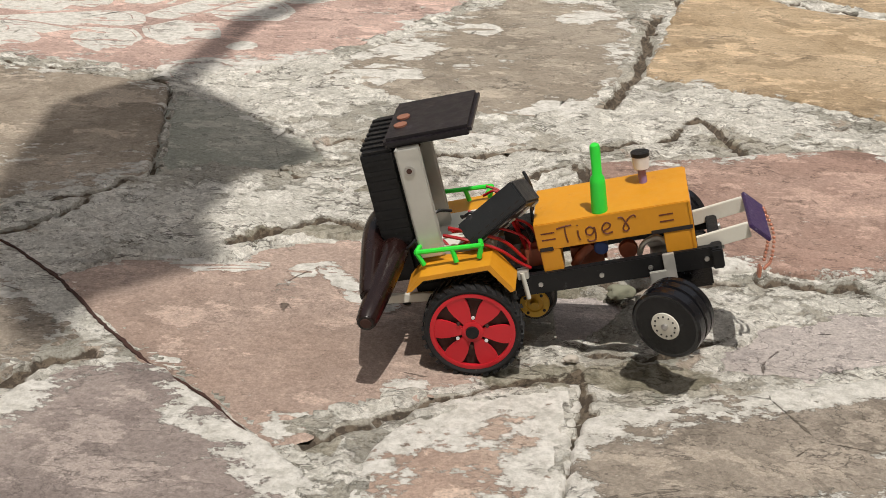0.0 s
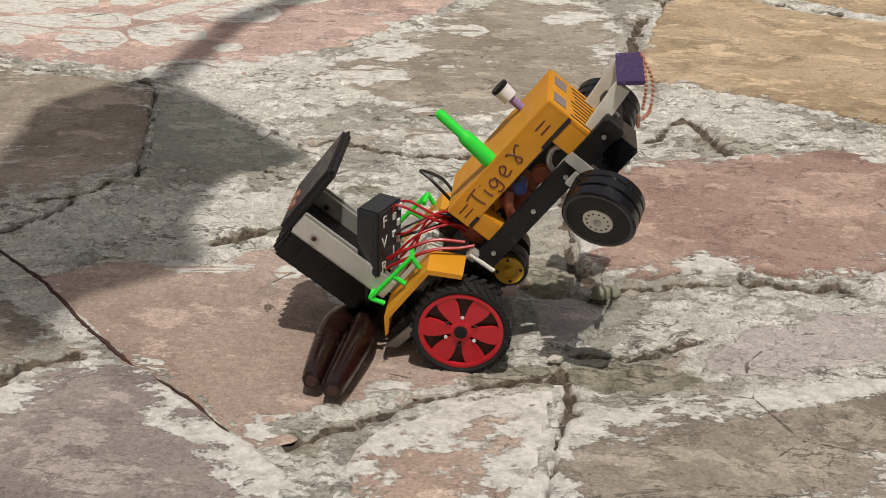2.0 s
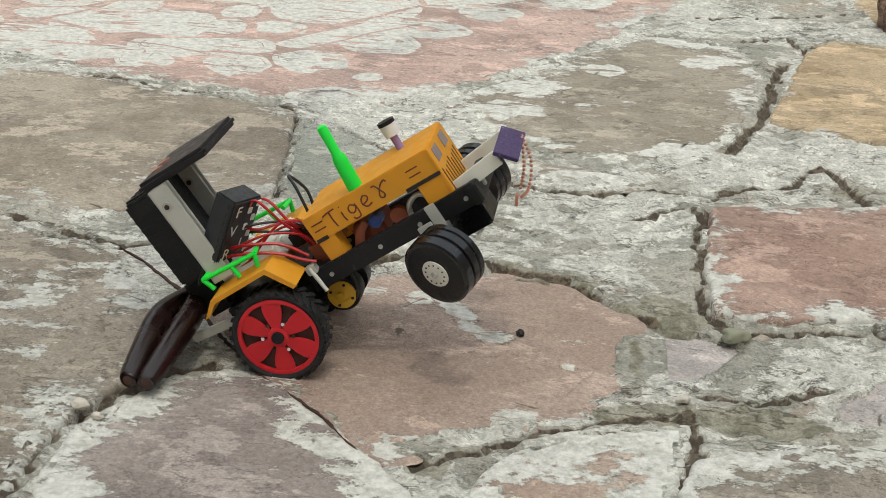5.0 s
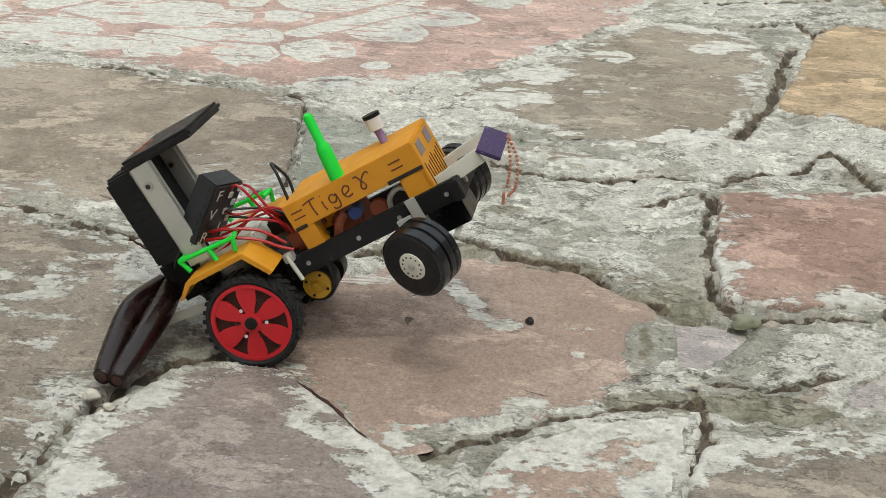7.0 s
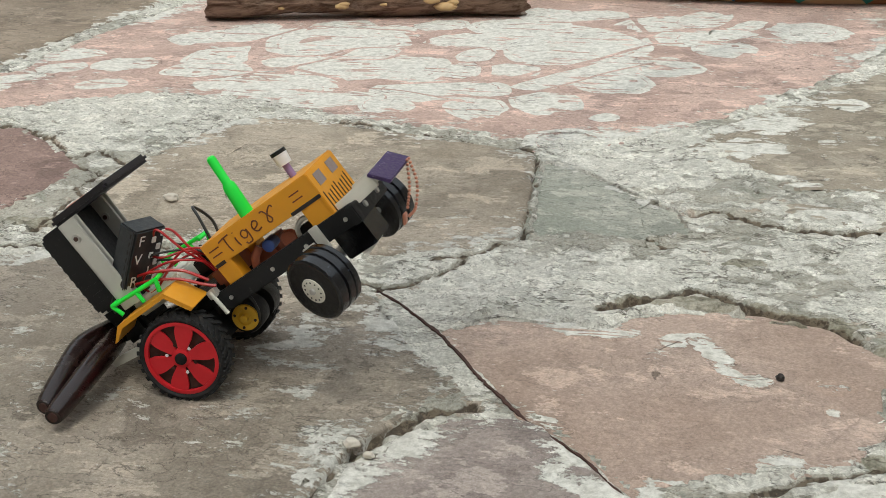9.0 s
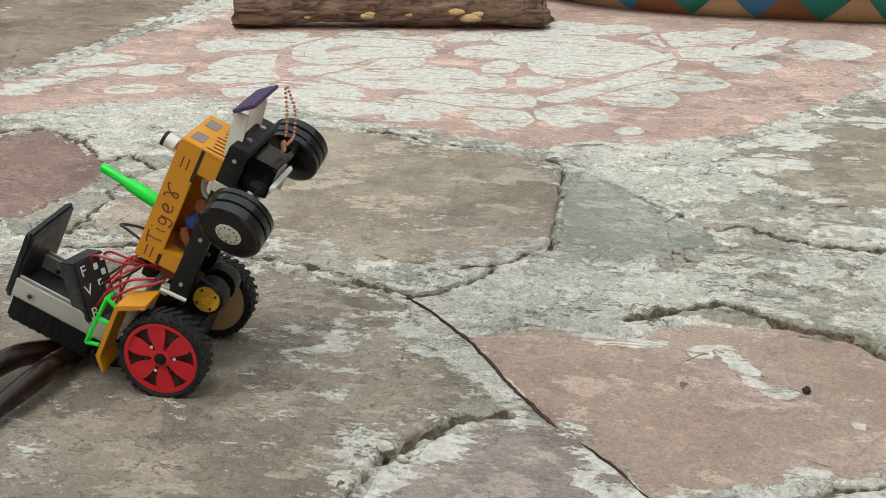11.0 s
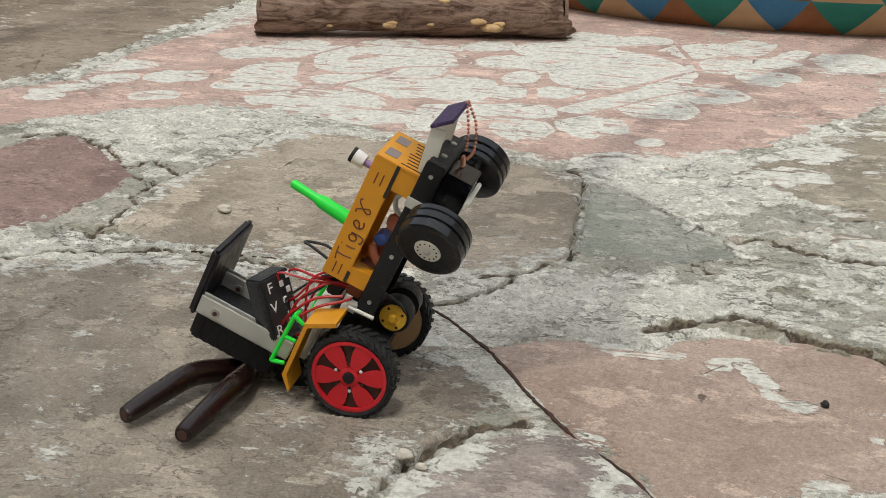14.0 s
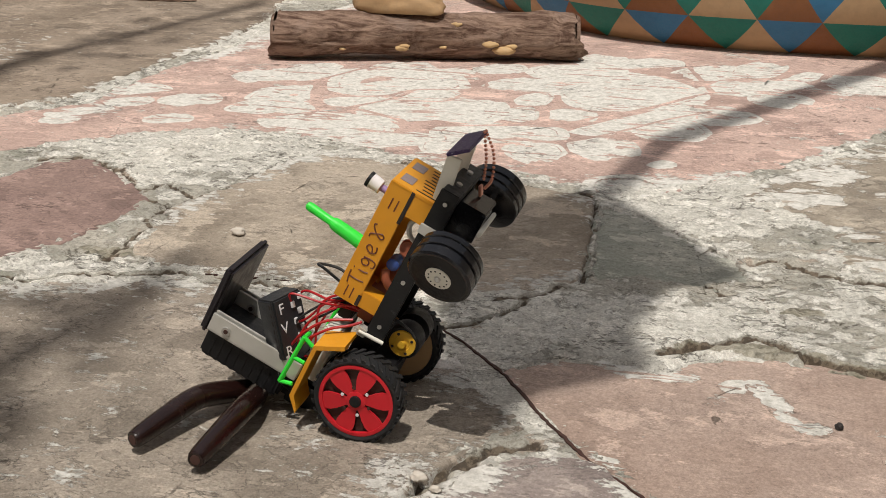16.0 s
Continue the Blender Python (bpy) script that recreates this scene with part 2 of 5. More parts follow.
M_TAN = plain("tan_card", (0.47, 0.31, 0.16), 0.7, grain=0.12, scale=140)
# reddish joint colour, darkened to stand for the shade in the open crack
M_JOINT = plain("dark_joint_strip", (0.050, 0.020, 0.014), 0.95, grain=0.5, scale=240, bump=0.0004)
M_BROWN = plain("brown_grip", (0.014, 0.005, 0.004), 0.24, grain=0.3, scale=60, bump=0.0002)
M_WIRE_R = plain("red_wire", (0.40, 0.008, 0.012), 0.35, grain=0.05)
M_WIRE_B = plain("black_wire", (0.015, 0.015, 0.016), 0.4)
M_BLUE = plain("blue_tape", (0.04, 0.08, 0.28), 0.4)
M_ENGINE = plain("brown_engine", (0.28, 0.075, 0.035), 0.5, grain=0.3)
M_PATCH = plain("grey_patch", (0.24, 0.19, 0.19), 0.6)
M_MARK = plain("white_marker", (0.75, 0.75, 0.76), 0.5)


# ---- mesh helpers ----
def finish(name, bm, material, smooth=False, flat_angle=None):
    me = bpy.data.meshes.new(name)
    bmesh.ops.recalc_face_normals(bm, faces=bm.faces)
    bm.to_mesh(me)
    bm.free()
    me.materials.append(material)
    if smooth:
        me.shade_smooth()
        me.set_sharp_from_angle(angle=radians(flat_angle or 38))
    return me


def part(name, bm, material, parent, label="", smooth=True):
    ob = new(name, finish(name, bm, material, smooth))
    ob.parent = parent
    return tagged(ob, label)


def mm(*values):
    return [v * 0.001 for v in values]


def box(bm, x0, x1, y0, y1, z0, z1, bevel=0.6, turn=None):
    """A bevelled block, in millimetres; turn: a matrix applied after, in metres."""
    r = bmesh.ops.create_cube(bm, size=1)
    vs = r["verts"]
    for v in vs:
        v.co = Vector(mm((x0 + x1) / 2 + v.co.x * (x1 - x0), (y0 + y1) / 2 + v.co.y * (y1 - y0), (z0 + z1) / 2 + v.co.z * (z1 - z0)))
    if bevel:
        es = {e for v in vs for e in v.link_edges}
        r = bmesh.ops.bevel(bm, geom=list(es), offset=bevel * 0.001, segments=2, affect="EDGES")
        vs = {v for f in r["faces"] for v in f.verts} | {v for v in vs if v.is_valid}
    if turn:
        bmesh.ops.transform(bm, matrix=turn, verts=list(vs))
    return bm


def ring_tube(bm, path, radii, seg=12, cap=True):
    """A tube through points (metres) with a radius at each."""
    rings = []
    path = [Vector(p) for p in path]
    side = None
    for i, p in enumerate(path):
        d = (path[min(i + 1, len(path) - 1)] - path[max(i - 1, 0)]).normalized()
        if side is None:
            side = d.orthogonal().normalized()
        side = (side - d * side.dot(d)).normalized()
        up = d.cross(side)
        rings.append([bm.verts.new(p + (side * math.cos(a) + up * math.sin(a)) * radii[i]) for a in (2 * math.pi * k / seg for k in range(seg))])
    for a, b in zip(rings, rings[1:]):
        for k in range(seg):
            bm.faces.new((a[k], a[(k + 1) % seg], b[(k + 1) % seg], b[k]))
    if cap:
        bm.faces.new(rings[0])
        bm.faces.new(rings[-1])
    return bm


def rod(bm, a, b, r, seg=16, r2=None):
    return ring_tube(bm, [mm(*a), mm(*b)], [r * 0.001, (r2 if r2 is not None else r) * 0.001], seg)


def lathe_y(bm, profile, seg=48, cx=0.0, cz=0.0, closed=False):
    """Turns (y, radius) pairs, in millimetres, round the y axis."""
    rings = []
    for y, r in profile:
        rings.append([bm.verts.new(mm(cx + r * math.cos(a), y, cz + r * math.sin(a))) for a in (2 * math.pi * k / seg for k in range(seg))])
    for a, b in zip(rings, rings[1:]):
        for k in range(seg):
            bm.faces.new((a[k], a[(k + 1) % seg], b[(k + 1) % seg], b[k]))
    if closed:
        for k in range(seg):
            bm.faces.new((rings[-1][k], rings[-1][(k + 1) % seg], rings[0][(k + 1) % seg], rings[0][k]))
    else:
        bm.faces.new(rings[0])
        bm.faces.new(rings[-1])
    return bm


def prism(bm, outline, y0, y1):
    """An outline in x and z, in millimetres, pulled from y0 to y1."""
    a = [bm.verts.new(mm(x, y0, z)) for x, z in outline]
    b = [bm.verts.new(mm(x, y1, z)) for x, z in outline]
    for k in range(len(a)):
        j = (k + 1) % len(a)
        bm.faces.new((a[k], a[j], b[j], b[k]))
    bm.faces.new(a)
    bm.faces.new(b)
    return bm


def smooth_path(points, n=8):
    """A Catmull-Rom curve through points."""
    ps = [Vector(p) for p in points]
    ps = [ps[0] * 2 - ps[1], *ps, ps[-1] * 2 - ps[-2]]
    out = []
    for i in range(1, len(ps) - 2):
        p0, p1, p2, p3 = ps[i - 1:i + 3]
        for k in range(n):
            t = k / n
            out.append(0.5 * (2 * p1 + (p2 - p0) * t + (2 * p0 - 5 * p1 + 4 * p2 - p3) * t * t + (3 * p1 - p0 - 3 * p2 + p3) * t ** 3))
    out.append(ps[-2])
    return out


def wire(bm, points, r=0.9, seg=6):
    path = smooth_path([mm(*p) for p in points], 6)
    return ring_tube(bm, path, [r * 0.001] * len(path), seg)

# ---- pavement ----
STONE_LOOKS = {
    "pink_coat": stone_material("pink_wash_painted", (0.50, 0.362, 0.315), (0.585, 0.435, 0.38), 0.62, coat=True),
    "red_coat": stone_material("red_brown_flaked", (0.384, 0.287, 0.236), (0.490, 0.380, 0.321), 0.70, coat=True),
    "red": stone_material("red_brown_stone", (0.384, 0.287, 0.236), (0.490, 0.380, 0.321), 0.69, 0.02, 0.10, wear=0.5),
    "tan_coat": stone_material("grey_tan_flaked", (0.310, 0.268, 0.215), (0.404, 0.357, 0.294), 0.60, coat=True),
    "left": stone_material("grey_brown_stone", (0.285, 0.245, 0.20), (0.42, 0.365, 0.305), 0.585, 0.05, 0.10, 0.7),
    "arch": stone_material("purple_grey_stone", (0.292, 0.245, 0.227), (0.391, 0.336, 0.306), 0.72, 0.095, 0.30, wear=0.7),
    "brick": stone_material("brick_red_stone", (0.36, 0.242, 0.198), (0.45, 0.322, 0.268), 0.69, 0.055, 0.21),
    "ochre": stone_material("ochre_stone", (0.46, 0.345, 0.22), (0.60, 0.47, 0.32), 0.70, 0.03, 0.16, 0.6),
    "tan": stone_material("grey_tan_stone", (0.310, 0.268, 0.215), (0.404, 0.357, 0.294), 0.60, 0.06, 0.13),
    "green": stone_material("grey_green_stone", (0.331, 0.344, 0.294), (0.450, 0.450, 0.394), 0.66, 0.05, 0.12),
    "umber": stone_material("umber_stone", (0.302, 0.255, 0.202), (0.493, 0.426, 0.347), 0.645, 0.05, 0.14, 0.4, wear=0.7),
    "plum": stone_material("plum_stone", (0.260, 0.180, 0.160), (0.335, 0.235, 0.205), 0.71, 0.03, 0.10),
    "earth": stone_material("earth_stone", (0.231, 0.185, 0.143), (0.323, 0.265, 0.210), 0.64, 0.05, 0.12),
    "pink": stone_material("pink_wash", (0.50, 0.362, 0.315), (0.585, 0.435, 0.38), 0.62, 0.08, 0.14),
    "rose": stone_material("rose_stone", (0.440, 0.330, 0.270), (0.528, 0.424, 0.352), 0.53, 0.05, 0.14),
    "dun": stone_material("dun_stone", (0.265, 0.230, 0.19), (0.36, 0.315, 0.265), 0.68, 0.07, 0.23),
    "lilac": stone_material("lilac_grey_stone", (0.414, 0.374, 0.362), (0.517, 0.471, 0.448), 0.66, 0.02, 0.10),
}
STONES = []


def stone(look_name, z, label, *ring):
    STONES.append((look_name, z, label, list(ring)))


stone("red", -0.0005, "smooth red-brown flagstone with flakes of whitewash",
      (-0.300, 0.064), (-0.274, 0.098), (-0.227, 0.103), (-0.186, 0.095), (-0.165, 0.126), (-0.124, 0.146), (-0.081, 0.145), (-0.026, 0.136), (0.011, 0.100), (0.039, 0.082), (0.023, 0.043), (0.014, -0.023), (-0.005, -0.062), (-0.036, -0.078), (-0.069, -0.097), (-0.100, -0.116), (-0.128, -0.135), (-0.165, -0.090), (-0.211, -0.048))
stone("left", -0.0005, "grey-brown flagstone with a rough layered face",
      (-0.860, 0.019), (-0.780, 0.105), (-0.713, 0.136), (-0.627, 0.167), (-0.561, 0.170), (-0.474, 0.156), (-0.383, 0.128), (-0.360, 0.118), (-0.325, 0.049), (-0.281, 0.003), (-0.260, -0.022), (-0.290, -0.066), (-0.311, -0.110), (-0.316, -0.149), (-0.314, -0.202), (-0.581, -0.307))
stone("arch", 0.001, "purple-grey flagstone with a broad whitewashed rim",
      (-0.200, -0.061), (-0.133, -0.132), (-0.100, -0.166), (-0.085, -0.207), (-0.083, -0.241), (-0.229, -0.288), (-0.282, -0.257), (-0.302, -0.180), (-0.296, -0.125), (-0.275, -0.084), (-0.254, -0.060), (-0.229, -0.057))
stone("brick", 0.007, "brick-red flagstone with a raised whitewashed edge",
      (0.099, 0.314), (0.171, 0.330), (0.250, 0.354), (0.339, 0.373), (0.406, 0.341), (0.357, 0.155), (0.271, 0.104), (0.213, 0.114), (0.161, 0.102), (0.111, 0.091), (0.087, 0.100), (0.086, 0.189))
stone("ochre", 0.004, "ochre sandstone flagstone with a layered surface",
      (0.260, 0.936), (0.298, 1.006), (0.365, 1.001), (0.418, 0.932), (0.475, 0.903), (0.614, 0.829), (0.508, 0.444), (0.371, 0.497), (0.315, 0.546), (0.249, 0.566), (0.177, 0.608), (0.218, 0.762))
stone("tan", 0, "grey-tan flagstone with white flakes",
      (-0.166, 0.618), (-0.098, 0.718), (-0.021, 0.865), (0.069, 0.979), (0.164, 0.951), (0.191, 0.837), (0.172, 0.687), (0.144, 0.591), (0.109, 0.502), (0.050, 0.446), (-0.015, 0.455), (-0.096, 0.502))
stone("green", -0.003, "grey-green flagstone",
      (-0.312, 0.502), (-0.266, 0.486), (-0.211, 0.428), (-0.151, 0.370), (-0.130, 0.314), (-0.181, 0.280), (-0.228, 0.294), (-0.276, 0.270), (-0.299, 0.390))
stone("umber", 0.001, "brown-grey flagstone with tan patches",
      (-0.663, 0.602), (-0.562, 0.582), (-0.442, 0.548), (-0.359, 0.525), (-0.321, 0.516), (-0.301, 0.389), (-0.285, 0.267), (-0.339, 0.217), (-0.427, 0.200), (-0.511, 0.193), (-0.579, 0.195), (-0.656, 0.188), (-0.710, 0.220), (-0.740, 0.351), (-0.706, 0.473), (-0.696, 0.559))
stone("plum", 0.001, "plum-red flagstone",
      (-0.966, 0.465), (-0.921, 0.490), (-0.828, 0.421), (-0.776, 0.371), (-0.765, 0.303), (-0.788, 0.215), (-0.818, 0.158), (-0.894, 0.127), (-1.034, 0.265), (-0.983, 0.389))
stone("earth", 0.002, "brown flagstone beside the log",
      (-1.973, 1.578), (-1.658, 1.868), (-1.223, 1.743), (-1.134, 1.440), (-1.111, 1.207), (-1.128, 0.953), (-1.119, 0.779), (-1.191, 0.682), (-1.254, 0.586))
stone("pink", -0.001, "pink-painted slab with a white leaf painting",
      (-1.045, 0.476), (-1.125, 0.423), (-1.224, 0.548), (-1.167, 0.648), (-1.092, 0.751), (-1.099, 0.919), (-1.081, 1.189), (-1.086, 1.489), (-0.983, 2.093), (-0.034, 2.140), (0.201, 1.851), (0.159, 1.313), (-0.028, 0.881), (-0.121, 0.727), (-0.189, 0.631), (-0.244, 0.572), (-0.329, 0.558), (-0.455, 0.592), (-0.574, 0.617), (-0.687, 0.661), (-0.842, 0.673), (-0.961, 0.595))
stone("rose", 0.001, "pale pink flagstone half covered in whitewash",
      (-0.067, -0.157), (-0.047, -0.117), (-0.014, -0.084), (0.061, -0.059), (0.055, -0.095), (0.043, -0.161), (0.036, -0.212), (-0.072, -0.222))
stone("dun", 0.003, "grey-brown flagstone with a white rim",
      (0.059, -0.107), (0.116, -0.084), (0.188, -0.064), (0.232, -0.049), (0.298, -0.038), (0.256, -0.193), (0.042, -0.212), (0.049, -0.160))
stone("lilac", -0.004, "pale lilac-grey flagstone",
      (0.045, 0.070), (0.078, 0.076), (0.113, 0.055), (0.076, -0.002), (0.042, -0.021), (0.041, 0.028))
stone("lilac", -0.001, "pale lilac-grey flagstone",
      (0.151, -0.012), (0.187, 0.025), (0.259, 0.058), (0.309, 0.056), (0.287, -0.017), (0.235, -0.037), (0.191, -0.050), (0.142, -0.048))
stone("ochre", 0.003, "ochre sandstone flagstone with a layered surface",
      (0.396, 1.080), (0.488, 0.956), (0.648, 0.888), (0.934, 1.488), (0.539, 1.614), (0.376, 1.290))

# open joints and cracks between the stones: width, depth and line
CRACKS = []


def crack(width, depth, *line):
    CRACKS.append((width, depth, list(line)))


crack(0.0032, 0.016, (-0.369, 0.129), (-0.337, 0.100), (-0.299, 0.061), (-0.257, 0.004), (-0.211, -0.052), (-0.165, -0.094), (-0.130, -0.137), (-0.100, -0.172))
crack(0.0055, 0.010, (-0.242, -0.046), (-0.270, -0.057), (-0.290, -0.085), (-0.312, -0.123), (-0.316, -0.174), (-0.315, -0.244))
crack(0.0032, 0.010, (-0.926, 0.049), (-0.879, 0.085), (-0.784, 0.122), (-0.717, 0.152), (-0.630, 0.180), (-0.536, 0.179), (-0.454, 0.164), (-0.370, 0.132), (-0.343, 0.150), (-0.317, 0.204))
crack(0.0033, 0.012, (-0.323, 0.522), (-0.307, 0.452), (-0.300, 0.391), (-0.280, 0.267))
crack(0.0032, 0.008, (-0.579, 0.593), (-0.443, 0.556), (-0.362, 0.535), (-0.321, 0.524))
crack(0.00385, 0.012, (0.098, 0.324), (0.084, 0.262), (0.079, 0.183), (0.080, 0.097), (0.103, 0.075), (0.159, 0.086), (0.211, 0.099), (0.272, 0.091))
crack(0.0055, 0.012, (0.223, 0.877), (0.201, 0.787), (0.189, 0.692), (0.160, 0.591), (0.123, 0.495))
crack(0.0032, 0.010, (0.264, 0.960), (0.299, 1.025), (0.368, 1.022), (0.427, 0.958), (0.489, 0.926))
crack(0.0033, 0.008, (0.065, -0.043), (0.059, -0.095), (0.047, -0.161), (0.038, -0.228))
crack(0.0033, 0.008, (-0.117, -0.142), (-0.087, -0.129), (-0.050, -0.104), (-0.008, -0.074), (0.064, -0.051))
crack(0.0032, 0.008, (-0.717, 0.182), (-0.742, 0.353), (-0.789, 0.376), (-0.835, 0.435), (-0.926, 0.499), (-0.979, 0.476))
crack(0.0075, 0.014, (-0.186, 0.127), (-0.170, 0.145), (-0.142, 0.166), (-0.126, 0.182), (-0.098, 0.172), (-0.080, 0.150), (-0.049, 0.143), (-0.027, 0.140), (-0.010, 0.113), (0.007, 0.087), (0.036, 0.079))
crack(0.0034, 0.01, (-0.276, 0.308), (-0.245, 0.312), (-0.208, 0.305), (-0.180, 0.291), (-0.151, 0.274))
crack(0.0034, 0.01, (-0.143, 0.364), (-0.118, 0.376), (-0.085, 0.348), (-0.036, 0.342), (-0.003, 0.340), (0.051, 0.365), (0.107, 0.364), (0.145, 0.393), (0.179, 0.414), (0.199, 0.452))
crack(0.006, 0.012, (0.199, 0.452), (0.217, 0.460), (0.232, 0.420), (0.239, 0.369), (0.270, 0.362), (0.35, 0.39))
crack(0.0032, 0.008, (0.030, 0.287), (0.075, 0.324), (0.093, 0.296))
crack(0.0034, 0.008, (0.068, 0.991), (0.127, 0.978), (0.180, 0.980), (0.245, 1.028), (0.262, 0.930))
crack(0.0034, 0.006, (0.127, 1.118), (0.192, 1.130), (0.349, 1.217))
crack(0.0032, 0.006, (0.068, -0.019), (0.105, -0.022), (0.139, -0.007), (0.159, 0.005))
crack(0.004, 0.008, (-0.802, 0.399), (-0.783, 0.427), (-0.739, 0.396), (-0.702, 0.429))
crack(0.0032, 0.008, (-0.342, 0.196), (-0.317, 0.214), (-0.293, 0.241))


# where the whitewash is thick (+) or gone (-): centre, reach and amount
WASH = [
    (0.160, 0.456, 0.095, 0.079, 0.22), (0.148, 0.039, 0.043, 0.035, 0.20), (-0.265, -0.087, 0.051, 0.028, 0.15), (-0.209, 0.179, 0.093, 0.060, 0.16), (-0.792, 0.573, 0.124, 0.066, 0.16), (-0.123, 0.564, 0.072, 0.062, 0.15),
    (-0.208, 0.565, 0.071, 0.052, 0.15), (-0.272, 0.016, 0.033, 0.037, 0.12), (0.067, 0.164, 0.026, 0.066, -0.22), (0.103, -0.050, 0.039, 0.032, -0.25), (-0.066, -0.125, 0.049, 0.015, -0.12), (0.115, 0.053, 0.024, 0.027, -0.15),
    (-0.275, -0.034, 0.023, 0.029, -0.10), (0.229, 0.407, 0.049, 0.041, -0.22), (0.024, 0.010, 0.009, 0.049, -0.20), (-0.731, 0.213, 0.054, 0.033, -0.15), (0.190, 0.843, 0.022, 0.173, -0.12), (-0.324, 0.161, 0.028, 0.025, -0.10),
]


# where the cement is bare, olive and crumbling: centre, reach and amount
MOSS = [
    (0.056, 0.095, 0.030, 0.040, 1.0), (0.103, -0.050, 0.055, 0.020, 1.0), (0.026, -0.055, 0.040, 0.016, 0.9), (-0.731, 0.212, 0.055, 0.022, 0.8), (0.028, 0.020, 0.010, 0.040, 0.7), (-0.093, -0.143, 0.022, 0.014, 0.7),
    (-0.085, 0.251, 0.024, 0.013, 1.0), (-0.02, 0.110, 0.030, 0.030, 0.7), (-0.302, -0.100, 0.014, 0.040, 0.8), (0.20, 0.02, 0.02, 0.02, 0.7), (-0.10, 0.155, 0.05, 0.014, 1.0), (-0.035, 0.138, 0.04, 0.012, 1.0), (0.02, 0.085, 0.03, 0.010, 0.9), (-0.16, 0.150, 0.03, 0.010, 0.8), (0.235, 0.395, 0.03, 0.03, 0.7), (-0.27, 0.03, 0.02, 0.03, 0.5),
]


def line_distance(px, py, line):
    best = np.full(px.shape, 9.0)
    for (ax, ay), (bx, by) in zip(line, line[1:]):
        dx, dy = bx - ax, by - ay
        t = np.clip(((px - ax) * dx + (py - ay) * dy) / (dx * dx + dy * dy + 1e-12), 0, 1)
        best = np.minimum(best, np.hypot(px - ax - t * dx, py - ay - t * dy))
    return best


def inside(px, py, ring):
    hit = np.zeros(px.shape, bool)
    for (ax, ay), (bx, by) in zip(ring, ring[1:] + ring[:1]):
        if ay != by:
            hit ^= ((ay > py) != (by > py)) & (px < (bx - ax) * (py - ay) / (by - ay) + ax)
    return hit


def wobble(x, y, s, seed=0.0):
    return noise.noise(Vector((x * s, y * s, seed)))


def fractal(xs, ys, scale, octaves, seed, rough=0.5):
    return np.array([sum(noise.noise(Vector((x * scale * 2 ** o, y * scale * 2 ** o, seed + o))) * rough ** o for o in range(octaves)) for x, y in zip(xs, ys)])


